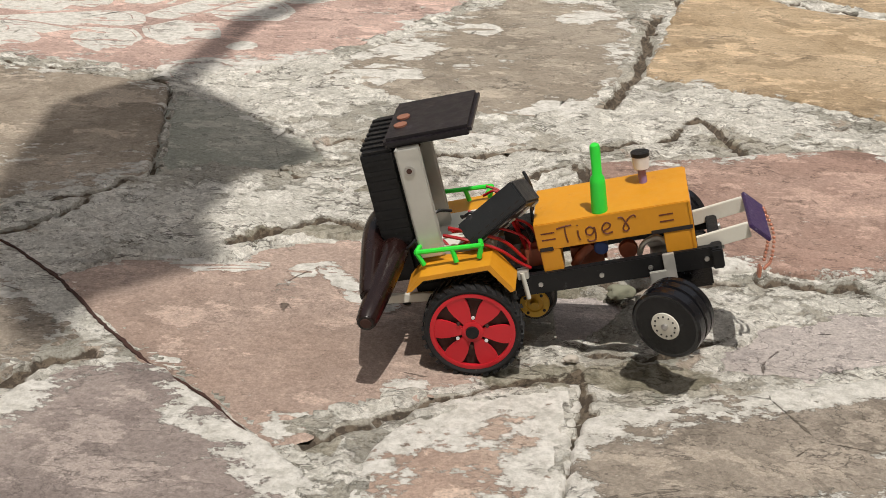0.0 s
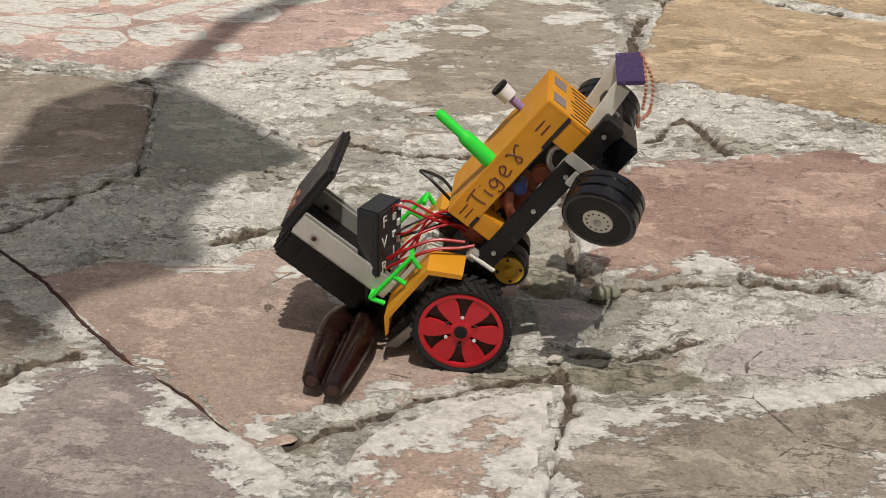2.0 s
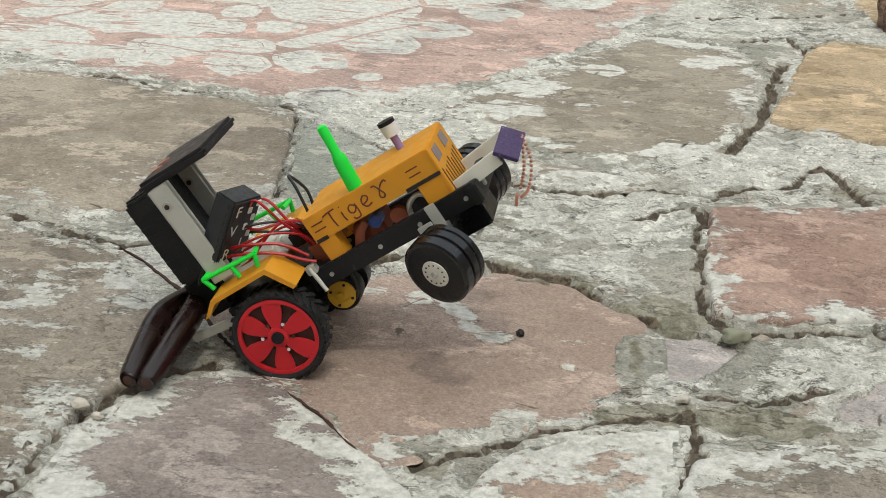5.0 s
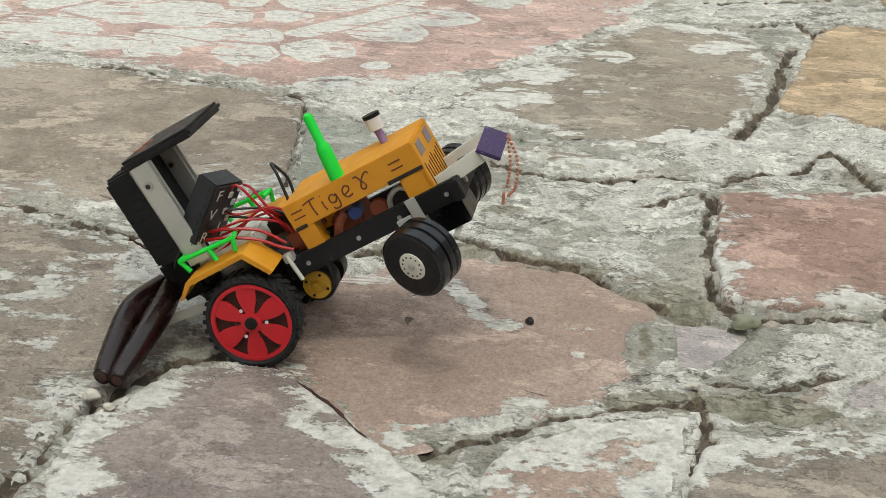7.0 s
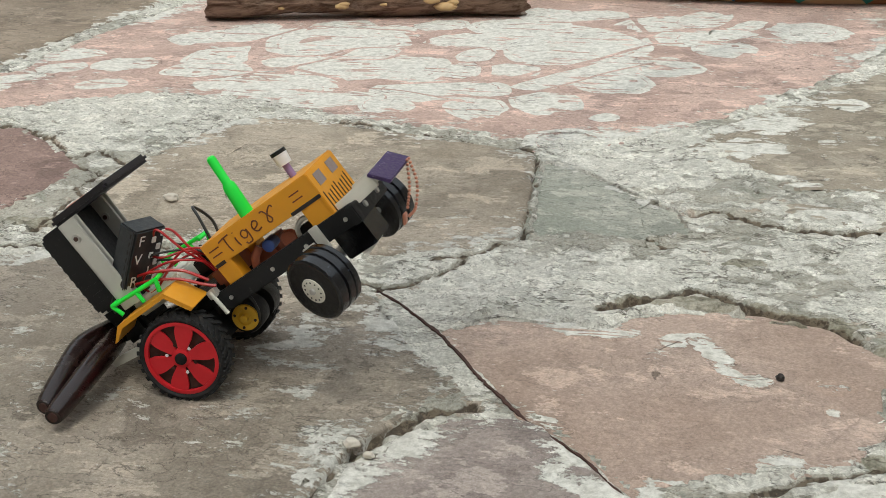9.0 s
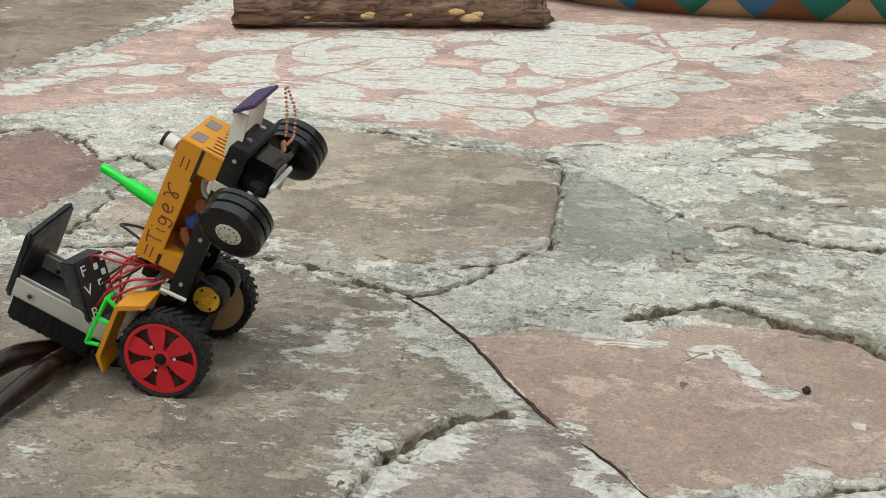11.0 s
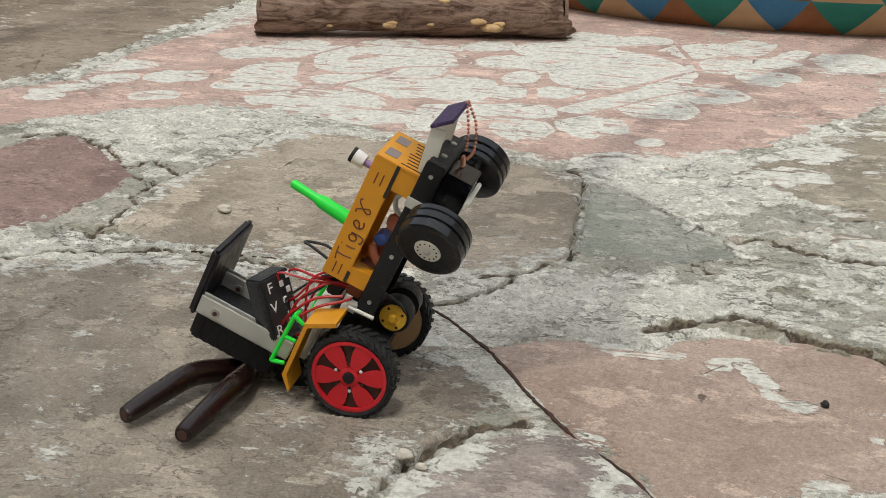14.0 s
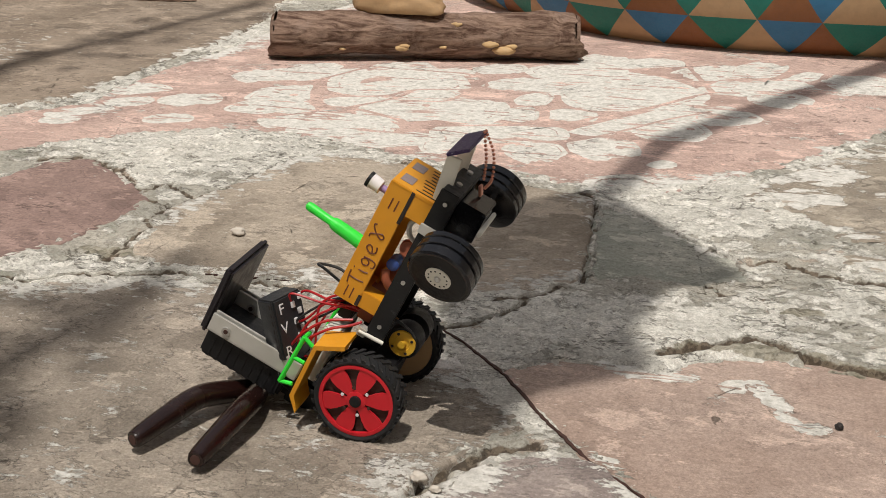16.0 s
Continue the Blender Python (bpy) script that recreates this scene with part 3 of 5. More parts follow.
def pavement_bed():
    """The mortar bed, in which the stones lie; it runs out to the horizon."""
    xs = np.arange(-1.30, 0.701, 0.0042)
    ys = np.concatenate([np.arange(-0.33, 0.60, 0.0036), np.arange(0.60, 1.75, 0.009)])
    gx, gy = [a.ravel() for a in np.meshgrid(xs, ys)]
    z = 0.0035 * fractal(gx, gy, 14, 2, 3.0) + 0.0030 * fractal(gx, gy, 55, 3, 7.0, 0.7)
    groove = np.zeros(gx.shape)
    wx = gx + 0.0075 * fractal(gx, gy, 40, 3, 21.0, 0.65)
    wy = gy + 0.0075 * fractal(gx, gy, 40, 3, 33.0, 0.65)
    for _, z0, _, ring in STONES:
        covered = inside(gx, gy, ring)
        d = line_distance(gx, gy, ring + ring[:1])
        z = np.where(covered & (d > 0.008), z0 - 0.014, z)
        near = ~covered & (d < 0.03)
        z = np.where(near, z + (z0 * 0.6) * (1 - d / 0.03) * 0.5, z)
        if ring is STONES[0][3]:
            lip = ~covered & (gy > 0.08) & (gx > -0.28)
            z += np.where(lip, 0.0045 * np.clip(1 - d / 0.06, 0, 1), 0)
    # the long joint beside the red stone is closed flush; a dark strip covers it
    flush = np.clip(line_distance(gx, gy, CRACKS[0][2]) / 0.022, 0, 1)
    z = np.where(z > -0.012, z * flush - 0.0012 * (1 - flush), z)
    crumble = 0.0065 * fractal(gx, gy, 90, 2, 51.0, 0.8)
    for width, depth, line in CRACKS[1:]:
        d = line_distance(wx, wy, line)
        cut = np.clip(1.3 - d / width, 0, 1)
        z -= cut * (depth * 0.75 + crumble)
        groove = np.maximum(groove, cut)
    wash = np.zeros(gx.shape)
    for x, y, a, b, s in WASH:
        wash += s * np.exp(-((wx - x) / a) ** 2 - ((wy - y) / b) ** 2)
    moss = np.zeros(gx.shape)
    for x, y, a, b, s in MOSS:
        moss += s * np.exp(-((wx - x) / a) ** 2 - ((wy - y) / b) ** 2)
    nx, ny = len(xs), len(ys)
    verts = [tuple(v) for v in zip(gx, gy, z)]
    faces = [(j * nx + i, j * nx + i + 1, (j + 1) * nx + i + 1, (j + 1) * nx + i) for j in range(ny - 1) for i in range(nx - 1)]
    # a coarse sheet from the bed's rim to the horizon
    rim = [i for i in range(nx)] + [j * nx + nx - 1 for j in range(1, ny)] + [(ny - 1) * nx + i for i in range(nx - 2, -1, -1)] + [j * nx for j in range(ny - 2, 0, -1)]
    cx, cy = -0.3, 0.6
    last = rim
    for k in (1.6, 3.0, 8.0, 40.0, 400.0):
        ringv = []
        for i in rim:
            x, y = verts[i][0], verts[i][1]
            ringv.append(len(verts))
            verts.append((cx + (x - cx) * k, cy + (y - cy) * k, -0.004))
        n = len(rim)
        faces += [(last[a], ringv[a], ringv[(a + 1) % n], last[(a + 1) % n]) for a in range(n)]
        last = ringv
    me = bpy.data.meshes.new("pavement")
    me.from_pydata(verts, [], faces)
    at = me.attributes.new("groove", "FLOAT", "POINT")
    at.data.foreach_set("value", np.concatenate([groove, np.zeros(len(verts) - len(groove))]).astype(np.float32))
    at = me.attributes.new("wash", "FLOAT", "POINT")
    at.data.foreach_set("value", np.concatenate([wash, np.zeros(len(verts) - len(wash))]).astype(np.float32))
    at = me.attributes.new("moss", "FLOAT", "POINT")
    at.data.foreach_set("value", np.concatenate([moss, np.zeros(len(verts) - len(moss))]).astype(np.float32))
    me.materials.append(M_MORTAR)
    me.shade_smooth()
    return tagged(new("pavement", me), "uneven mortar pavement with worn whitewash between flagstones", "pavement", kind="structure")


def stone_swell(x, y):
    return 0.0013 * wobble(x, y, 6, 40) + 0.00006 * wobble(x, y, 45, 50)


def flagstone(z0, look_name, ring, parent, label):
    """A flat stone with a broken outline, rounded rim and slightly uneven top."""
    pts = []
    for (ax, ay), (bx, by) in zip(ring, ring[1:] + ring[:1]):
        n = max(2, int(math.hypot(bx - ax, by - ay) / 0.006))
        pts += [(ax + (bx - ax) * k / n, ay + (by - ay) * k / n) for k in range(n)]
    m = len(pts)
    for _ in range(3):
        pts = [((pts[k - 1][0] + 2 * pts[k][0] + pts[(k + 1) % m][0]) / 4, (pts[k - 1][1] + 2 * pts[k][1] + pts[(k + 1) % m][1]) / 4) for k in range(m)]
    cx, cy = sum(p[0] for p in pts) / m, sum(p[1] for p in pts) / m
    out = []
    for x, y in pts:
        r = math.hypot(x - cx, y - cy)
        j = 0.0035 * wobble(x, y, 38, 5) + 0.0028 * wobble(x, y, 110, 9) + 0.0015 * wobble(x, y, 260, 2) + 0.003
        out.append((x + (x - cx) / r * j, y + (y - cy) / r * j, r))
    reach = max(r for _, _, r in out)
    insets = [(0, -0.02), (0, -0.0035), (0.0012, -0.0012), (0.0035, 0.0)] + [(0.009 + 0.014 * k, 0.0) for k in range(70) if 0.009 + 0.014 * k < reach * 2.0]
    verts, rims, rows = [], [], []
    for d, dz in insets:
        row = []
        for x, y, r in out:
            k = math.exp(-d / r)
            px, py = cx + (x - cx) * k, cy + (y - cy) * k
            up = stone_swell(px, py) if dz > -0.01 else 0
            row.append(len(verts))
            verts.append((px, py, z0 + dz + up))
            rims.append(r * (1 - k))
        rows.append(row)
    faces = [(a[k], a[(k + 1) % m], b[(k + 1) % m], b[k]) for a, b in zip(rows, rows[1:]) for k in range(m)]
    verts.append((cx, cy, z0 + stone_swell(cx, cy)))
    rims.append(0.3)
    faces += [(rows[-1][k], rows[-1][(k + 1) % m], len(verts) - 1) for k in range(m)]
    me = bpy.data.meshes.new("flagstone")
    me.from_pydata(verts, [], faces)
    at = me.attributes.new("rim", "FLOAT", "POINT")
    at.data.foreach_set("value", np.array(rims, np.float32))
    me.materials.append(STONE_LOOKS[look_name])
    me.shade_smooth()
    ob = new("flagstone", me)
    ob.parent = parent
    return tagged(ob, label)


pavement = pavement_bed()
for stone_look, stone_z, stone_label, stone_ring in STONES:
    flagstone(stone_z, stone_look, stone_ring, pavement, stone_label)


def joint_strip(line, parent):
    """A ragged, low ridge on the long joint: reddish, with the crack's shade in its colour."""
    mid = []
    for (ax, ay), (bx, by) in zip(line, line[1:]):
        n = max(2, int(math.hypot(bx - ax, by - ay) / 0.003))
        mid += [(ax + (bx - ax) * k / n, ay + (by - ay) * k / n) for k in range(n)]
    m = len(mid)
    for _ in range(12):
        mid = mid[:1] + [((mid[k - 1][0] + 2 * mid[k][0] + mid[k + 1][0]) / 4, (mid[k - 1][1] + 2 * mid[k][1] + mid[k + 1][1]) / 4) for k in range(1, m - 1)] + mid[-1:]
    verts = []
    for k, (x, y) in enumerate(mid):
        a, b = mid[max(k - 1, 0)], mid[min(k + 1, m - 1)]
        r = math.hypot(b[0] - a[0], b[1] - a[1])
        nx, ny = -(b[1] - a[1]) / r, (b[0] - a[0]) / r
        shift = 0.0022 * wobble(x, y, 45, 3) + 0.0010 * wobble(x, y, 190, 4)
        w = max(0.0005, 0.0012 + 0.0010 * wobble(x, y, 90, 8) + 0.0008 * wobble(x, y, 300, 6)) * min(1, k / 8, (m - 1 - k) / 8 + 0.1)
        up = stone_swell(x, y)
        for u, h in ((-1, -0.004), (-0.8, 0.0004), (0.8, 0.0004), (1, -0.004)):
            verts.append((x + nx * (shift + u * w), y + ny * (shift + u * w), max(up, -0.0005) + h))
    faces = [(4 * k + c, 4 * k + c + 1, 4 * k + c + 5, 4 * k + c + 4) for k in range(m - 1) for c in range(3)]
    me = bpy.data.meshes.new("joint_strip")
    me.from_pydata(verts, [], faces)
    me.materials.append(M_JOINT)
    ob = new("joint_strip", me)
    ob.parent = parent
    return tagged(ob, "dark red-brown strip on the joint, crack shade in its colour")


joint_strip(CRACKS[0][2], pavement)
joint_strip([(-0.612, 0.184), (-0.563, 0.188), (-0.518, 0.189), (-0.467, 0.197)], pavement)


# ---- tractor ----
def arc(r, a0, a1, n):
    return [(r * math.cos(radians(a0 + (a1 - a0) * k / n)), r * math.sin(radians(a0 + (a1 - a0) * k / n))) for k in range(n + 1)]


def drive_wheel(parent, side):
    """A red spoked wheel with a black lugged tyre; its axis is y, side -1 turns the spokes to -y."""
    hub = new("rear_wheel")
    hub.parent = parent
    tagged(hub, "red spoked wheel with a lugged black tyre")
    s = side
    bm = lathe_y(bmesh.new(), [(s * -0.5, 27.2), (s * 1.5, 29.6), (s * 1.0, 31.0), (s * -2, 31.7), (s * -13, 32.0), (s * -23, 31.5), (s * -25, 30.0), (s * -25, 27.2), (s * -6, 27.0)], 60, closed=True)
    part("tyre", bm, M_TYRE, hub)
    for y0, y1, shift, start in ((1.2, -12.5, 4.5, 0), (-13, -25.5, -4.5, 6)):
        bm = bmesh.new()
        quad = []
        for yy, sh in ((y0, 0), (y1, shift)):
            for w in (-1.6, 1.6):
                for r in (31.2, 33.0):
                    ang = (sh + w) / 32
                    quad.append(bm.verts.new(mm(r * math.cos(ang), s * yy, r * math.sin(ang))))
        for f in ((0, 1, 3, 2), (4, 5, 7, 6), (1, 5, 7, 3), (0, 4, 5, 1), (2, 3, 7, 6)):
            bm.faces.new([quad[i] for i in f])
        me = finish("lug", bm, M_TYRE)
        for k in range(30):
            lug = new("lug", me)
            lug.parent = hub
            lug.matrix_basis = Matrix.Rotation(radians(12 * k + start), 4, "Y")
    bm = lathe_y(bmesh.new(), [(s * -3, 27.6), (s * 0.2, 27.6), (s * 0.6, 26.8), (s * 0.2, 24.8), (s * -3, 24.6)], 60, closed=True)
    rim = part("rim", bm, M_RED, hub)
    part("wheel_disc", lathe_y(bmesh.new(), [(s * -5.0, 25.5), (s * -4.6, 25.6), (s * -4.6, 1)], 40), M_DARK_BROWN, hub, "dark disc behind the spokes, the hollow's shade in its colour")
    part("inner_disc", lathe_y(bmesh.new(), [(s * -24.0, 27.0), (s * -24.6, 26.5), (s * -24.6, 3), (s * -22, 3)], 40), M_TAN, hub, "tan card disc")
    for k in range(6):
        bm = bmesh.new()
        outline = [(4.2, -2.6), (9, -4.6), (15, -7.2), (20, -8.4), (24.9, -7.8)] + [(25.6, -3), (25.8, 0), (25.6, 3)] + [(24.9, 7.8), (20, 8.4), (15, 7.2), (9, 4.6), (4.2, 2.6)]
        a = radians(60 * k)
        outline = [(x * math.cos(a) - z * 0.8 * math.sin(a), x * math.sin(a) + z * 0.8 * math.cos(a)) for x, z in outline]
        prism(bm, outline, s * -2.6, s * -0.6)
        part("spoke", bm, M_RED, hub)
    part("hub_cap", lathe_y(bmesh.new(), [(s * -4, 7.2), (s * 0.0, 7.2), (s * 0.4, 6.4), (s * 0.4, 1)], 28), M_RED, hub)
    part("axle_end", lathe_y(bmesh.new(), [(s * 0, 4.4), (s * 2.6, 4.2), (s * 3.2, 3.4), (s * 3.2, 0.5)], 16), M_BLACK, hub, "black axle end")
    for k in range(6):
        a = radians(60 * k + 30)
        bm = lathe_y(bmesh.new(), [(s * 0.2, 1.25), (s * 0.75, 1.2), (s * 0.75, 0.2)], 12, 10.6 * math.cos(a), 10.6 * math.sin(a))
        part("rivet", bm, M_MARK if k % 2 else M_DARK_BROWN, hub)
    for piece in {p.data for p in hub.children}:
        piece.transform(Matrix.Diagonal((0.955, 0.66, 0.955, 1)))
    return hub


def front_wheel(parent, side):
    hub = new("front_wheel")
    hub.parent = parent
    tagged(hub, "shiny black double front wheel with a white centre")
    s = side
    bm = lathe_y(bmesh.new(), [(0, 20), (s * 0.3, 23.5), (s * -1.0, 25.0), (s * -7.5, 25.2), (s * -8.6, 23.6), (s * -9.6, 23.6), (s * -10.4, 25.2), (s * -15.5, 25.2), (s * -16.4, 23.8), (s * -17.4, 23.8), (s * -18.2, 25.0), (s * -22, 25.0), (s * -23, 23), (s * -23, 5), (s * -3, 5), (s * -3, 20)], 56, closed=True)
    part("tyre", bm, M_GLOSS, hub)
    part("wheel_face", lathe_y(bmesh.new(), [(s * -0.6, 21.5), (s * 0.0, 22.2), (s * 0.35, 21.0), (s * 0.35, 0.5)], 40), M_BLACK, hub)
    part("centre_disc", lathe_y(bmesh.new(), [(s * 0.2, 10.2), (s * 1.0, 10.0), (s * 1.2, 9.4), (s * 1.2, 0.5)], 32), M_WHITE, hub, "white perforated disc")
    # raised black discs, in whose colour the dark of the holes is put
    for k in range(12):
        a = radians(30 * k)
        part("hole", lathe_y(bmesh.new(), [(s * 1.0, 0.75), (s * 1.45, 0.7), (s * 1.45, 0.1)], 8, 7.4 * math.cos(a), 7.4 * math.sin(a)), M_BLACK, hub)
    part("axle_end", lathe_y(bmesh.new(), [(s * 1.0, 2.6), (s * 2.6, 2.4), (s * 3.6, 1.2), (s * 4.2, 0.4)], 12), M_STEEL, hub, "grey metal axle end")
    for piece in {p.data for p in hub.children}:
        piece.transform(Matrix.Scale(0.89, 4))
    return hub


def lettering(word, size, material, parent, m, name="lettering", label=""):
    cu = bpy.data.curves.new(name, "FONT")
    cu.body, cu.size, cu.extrude, cu.space_character = word, size * 0.001, 0.00012, 1.22
    tmp = new(name, cu)
    me = bpy.data.meshes.new_from_object(tmp.evaluated_get(bpy.context.evaluated_depsgraph_get()))
    bpy.data.objects.remove(tmp)
    me.materials.clear()
    me.materials.append(material)
    me.transform(m)
    ob = new(name, me)
    ob.parent = parent
    return tagged(ob, label)


def handwriting(parent):
    """The word in brown ink along the bonnet, one stroke after the other: T, i, g, e and a looped r."""
    word = tagged(new("lettering"), "handwritten word Tiger in brown ink")
    word.parent = parent
    strokes = (
        ("T", [(60, 46.2), (64, 47.0), (69.5, 47.4)]), ("T", [(65.2, 47), (65.0, 41.5), (65.6, 36.2)]),
        ("i", [(72.6, 43.2), (72.5, 39.5), (73.2, 36.4)]), ("i", [(72.8, 46.8), (73.0, 46.2)]),
        ("g", [(82.5, 42.2), (80.2, 44.2), (77.6, 42.6), (77.8, 39.6), (80.2, 38.8), (82.3, 41.0), (82.8, 43.6), (83.0, 38.2), (82.0, 34.9), (78.6, 34.7), (77.6, 36.2)]),
        ("e", [(87.6, 40.0), (91.4, 41.4), (92.6, 43.6), (90.4, 45.2), (87.8, 43.0), (87.6, 39.8), (89.8, 37.8), (93.4, 38.6)]),
        ("r", [(97.8, 47.0), (100.2, 46.8), (102.0, 43.0), (103.4, 39.4), (101.6, 37.6), (99.8, 39.2), (101.6, 42.8), (104.6, 46.0), (107.4, 47.2), (108.4, 45.6)]),
    )
    for character, line in strokes:
        part("stroke", wire(bmesh.new(), [(x, -27.0, z) for x, z in line], 0.55, 6), M_INK, word)


def build_tractor():
    t = new("toy_tractor")
    tagged(t, "homemade orange toy tractor with red wheels rearing up", "toy tractor")
    wheels = [drive_wheel(t, -1), drive_wheel(t, 1)]
    fronts = [front_wheel(t, -1), front_wheel(t, 1)]
    fronts[0].matrix_basis = pose(*mm(116, -66, -9.4), 0, 0, -28)
    fronts[1].matrix_basis = pose(*mm(132, 82, -6), 0, 0, -28)

    # chassis
    for y in (-27, 27):
        bm = box(bmesh.new(), 28, 154, y - 2.5, y + 2.5, 5.5, 19, 0.5)
        beam = part("chassis_beam", bm, M_BLACK, t, "worn black chassis beam")
        for x in (44, 82, 112, 146):
            part("bolt", rod(bmesh.new(), (x, y - 3.6, 12), (x, y + 3.6, 12), 1.5, 10), M_STEEL, beam)
    part("front_bumper", box(bmesh.new(), 149, 156, -32, 32, 5, 18, 0.8), M_BLACK, t)
    part("rear_deck", box(bmesh.new(), -34, 34, -26, 26, 13, 24, 0.8), M_BLACK, t)
    part("gearbox", box(bmesh.new(), -20, 22, -29, 31, -11, 12, 1.5), M_BLACK, t)
    part("servo", box(bmesh.new(), 124, 148, -16, 16, -14, 10, 1), M_GLOSS, t, "glossy black steering servo")
    part("front_axle", rod(bmesh.new(), (116, -60, -9.4), (130, 78, -6.4), 2.2, 12), M_STEEL, t)
    for y in (-36, 36):
        bm = box(bmesh.new(), 110, 122, y - 7, y + 7, -3, 1, 0.6)
        box(bm, 111, 121, y - 1, y + 1, -14, 12, 0.4)
        part("axle_bracket", bm, M_ALU, t, "dull aluminium axle bracket")
    bm = box(bmesh.new(), 120, 127, -31.5, -29.5, 2, 20, 0.3)
    part("front_plate", bm, M_ALU, t)

    for y in (-48, -40, 40, 50):
        part("axle_screw", rod(bmesh.new(), (117, y, -4), (117, y, 3.5), 1.5, 10), M_STEEL, t)
        part("axle_nut", rod(bmesh.new(), (117, y, 1.2), (117, y, 3.0), 2.8, 6), M_STEEL, t)
    part("axle_plate", box(bmesh.new(), 111, 123, -52, 54, -6.6, -4.6, 0.4), M_ALU, t, "scratched aluminium axle plate")
    part("servo_horn", box(bmesh.new(), 134, 138, -22, 22, -17.5, -14.5, 0.8), M_WHITE, t, "white plastic servo horn")
    for y in (-14, 14):
        part("bumper_screw", rod(bmesh.new(), (155.5, y, 11.5), (157.6, y, 11.5), 2.2, 10), M_STEEL, t)

    # drive motors
    for y0, y1 in ((-19.5, -4), (21, 6)):
        s = 1 if y0 < 0 else -1
        body = part("drive_motor", lathe_y(bmesh.new(), [(y0 + s * 1.5, 11.5), (y0 + s * 3, 12.2), (y1, 12.2), (y1, 3)], 32, 36, -6.3), M_BLACK, t, "round motor with a yellow toothed end")
        part("motor_gear", lathe_y(bmesh.new(), [(y0 + s * 1.6, 9.6), (y0, 9.4), (y0, 5.6), (y0 + s, 5.2), (y0 + s, 0.5)], 26, 36, -6.3), M_MOTOR, body)
        part("motor_pin", lathe_y(bmesh.new(), [(y0 + s, 2.8), (y0 - s * 2.4, 2.5), (y0 - s * 2.4, 0.4)], 16, 36, -6.3), M_MOTOR, body)
        for k in range(4):
            a = radians(45 + 90 * k)
            part("motor_bolt", lathe_y(bmesh.new(), [(y0 + s, 1.1), (y0 - s * 0.5, 1.0), (y0 - s * 0.5, 0.2)], 8, 36 + 7.4 * math.cos(a), -6.3 + 7.4 * math.sin(a)), M_INKB, body)
    part("side_pin", rod(bmesh.new(), (34.3, -31.5, 23), (35, -31, 4.4), 1.5, 10), M_WHITE, t, "white plastic pin")
    part("pin_bracket", box(bmesh.new(), 31, 38, -32, -26, 18, 24, 0.5), M_ALU, t)

    # bonnet
    bm = box(bmesh.new(), 46.5, 140.8, -27, 27, 48.5, 50.8, 0.5)
    hood = part("bonnet", bm, M_YELLOW, t, "orange-yellow card bonnet")
    for y in (-27, 25.4):
        part("side_panel", box(bmesh.new(), 46.5, 140.4, y, y + 1.6, 33, 49.6, 0.4), M_YELLOW, hood)
    part("rear_panel", box(bmesh.new(), 46.5, 48, -25.4, 25.4, 34, 48.6, 0.3), M_YELLOW, hood)
    front = part("grille", box(bmesh.new(), 139, 141.5, -27, 27, 13, 50.2, 0.5), M_YELLOW, hood, "card radiator front with pen stripes")
    for k in range(9):
        y = -22 + 5.4 * k
        part("stripe", box(bmesh.new(), 141.4, 141.8, y - 0.6, y + 0.6, 16 + (k % 3), 34 - (k * 7 % 4), 0), M_INKB, front)
    for y in (-13, 13):
        part("headlight", box(bmesh.new(), 141.4, 141.9, y - 6.5, y + 6.5, 38, 47, 0), M_PATCH, front, "grey drawn headlight")
    for y0, y1 in ((-27, -14), (14, 27)):
        part("front_post", box(bmesh.new(), 123, 139, y0, y1, 17, 33.2, 0.4), M_YELLOW, hood)
        part("rear_post", box(bmesh.new(), 47.5, 60, y0, y1, 17, 33.2, 0.4), M_YELLOW, hood)
    for x0, x1 in ((116, 141), (47.5, 56)):
        part("black_edge", box(bmesh.new(), x0, x1, -27.5, -26.9, 32.4, 35, 0.2), M_INKB, hood)
    handwriting(hood)
    for x in (50, 122):
        for z in (39.5, 43.8):
            part("dash", box(bmesh.new(), x, x + 8.5, -27.25, -26.9, z, z + 0.9, 0), M_INK, hood)
    # exhaust and air filter
    path = [mm(87.5, -21, 50.5), mm(87.6, -21, 52), mm(89.6, -21.5, 70), mm(89.9, -21.6, 73), mm(90.2, -21.7, 75), mm(91.8, -22, 92), mm(91.9, -22, 94), mm(92, -22, 95)]
    part("exhaust", ring_tube(bmesh.new(), path, [v * 0.001 for v in (4.9, 5.0, 4.7, 4.3, 3.0, 3.2, 2.8, 1.4)], 20), M_GREEN, t, "bright green bottle-shaped exhaust pipe")
    part("filter_stem", rod(bmesh.new(), (115, 12, 50), (115.4, 12.2, 61), 2.6, 14), M_LILAC, t)
    part("filter_cup", rod(bmesh.new(), (115.4, 12.2, 60.5), (116, 12.6, 68.5), 5.0, 24, 5.6), M_MARK, t, "white air-filter cup")
    part("filter_lid", rod(bmesh.new(), (116, 12.6, 68.5), (116.2, 12.7, 71), 5.8, 24), M_BLACK, t, "black lid")
    # engine under the bonnet
    part("engine_block", box(bmesh.new(), 64, 86, -13, 13, 12, 27, 2), M_ENGINE, t, "red-brown engine lump")
    part("engine_coil", lathe_y(bmesh.new(), [(-20, 3), (-19, 4.4), (-8, 4.4), (-8, 2)], 20, 84, 25), M_BLUE, t, "blue taped coil")
    part("engine_ring", lathe_y(bmesh.new(), [(-19, 3), (-20, 5.5), (-16, 6), (-14, 3)], 20, 100, 21), M_ENGINE, t)
    part("engine_hook", wire(bmesh.new(), [(106, -18, 16), (110, -20, 24), (118, -20, 27), (124, -19, 22)], 1.8, 8), M_ALU, t)
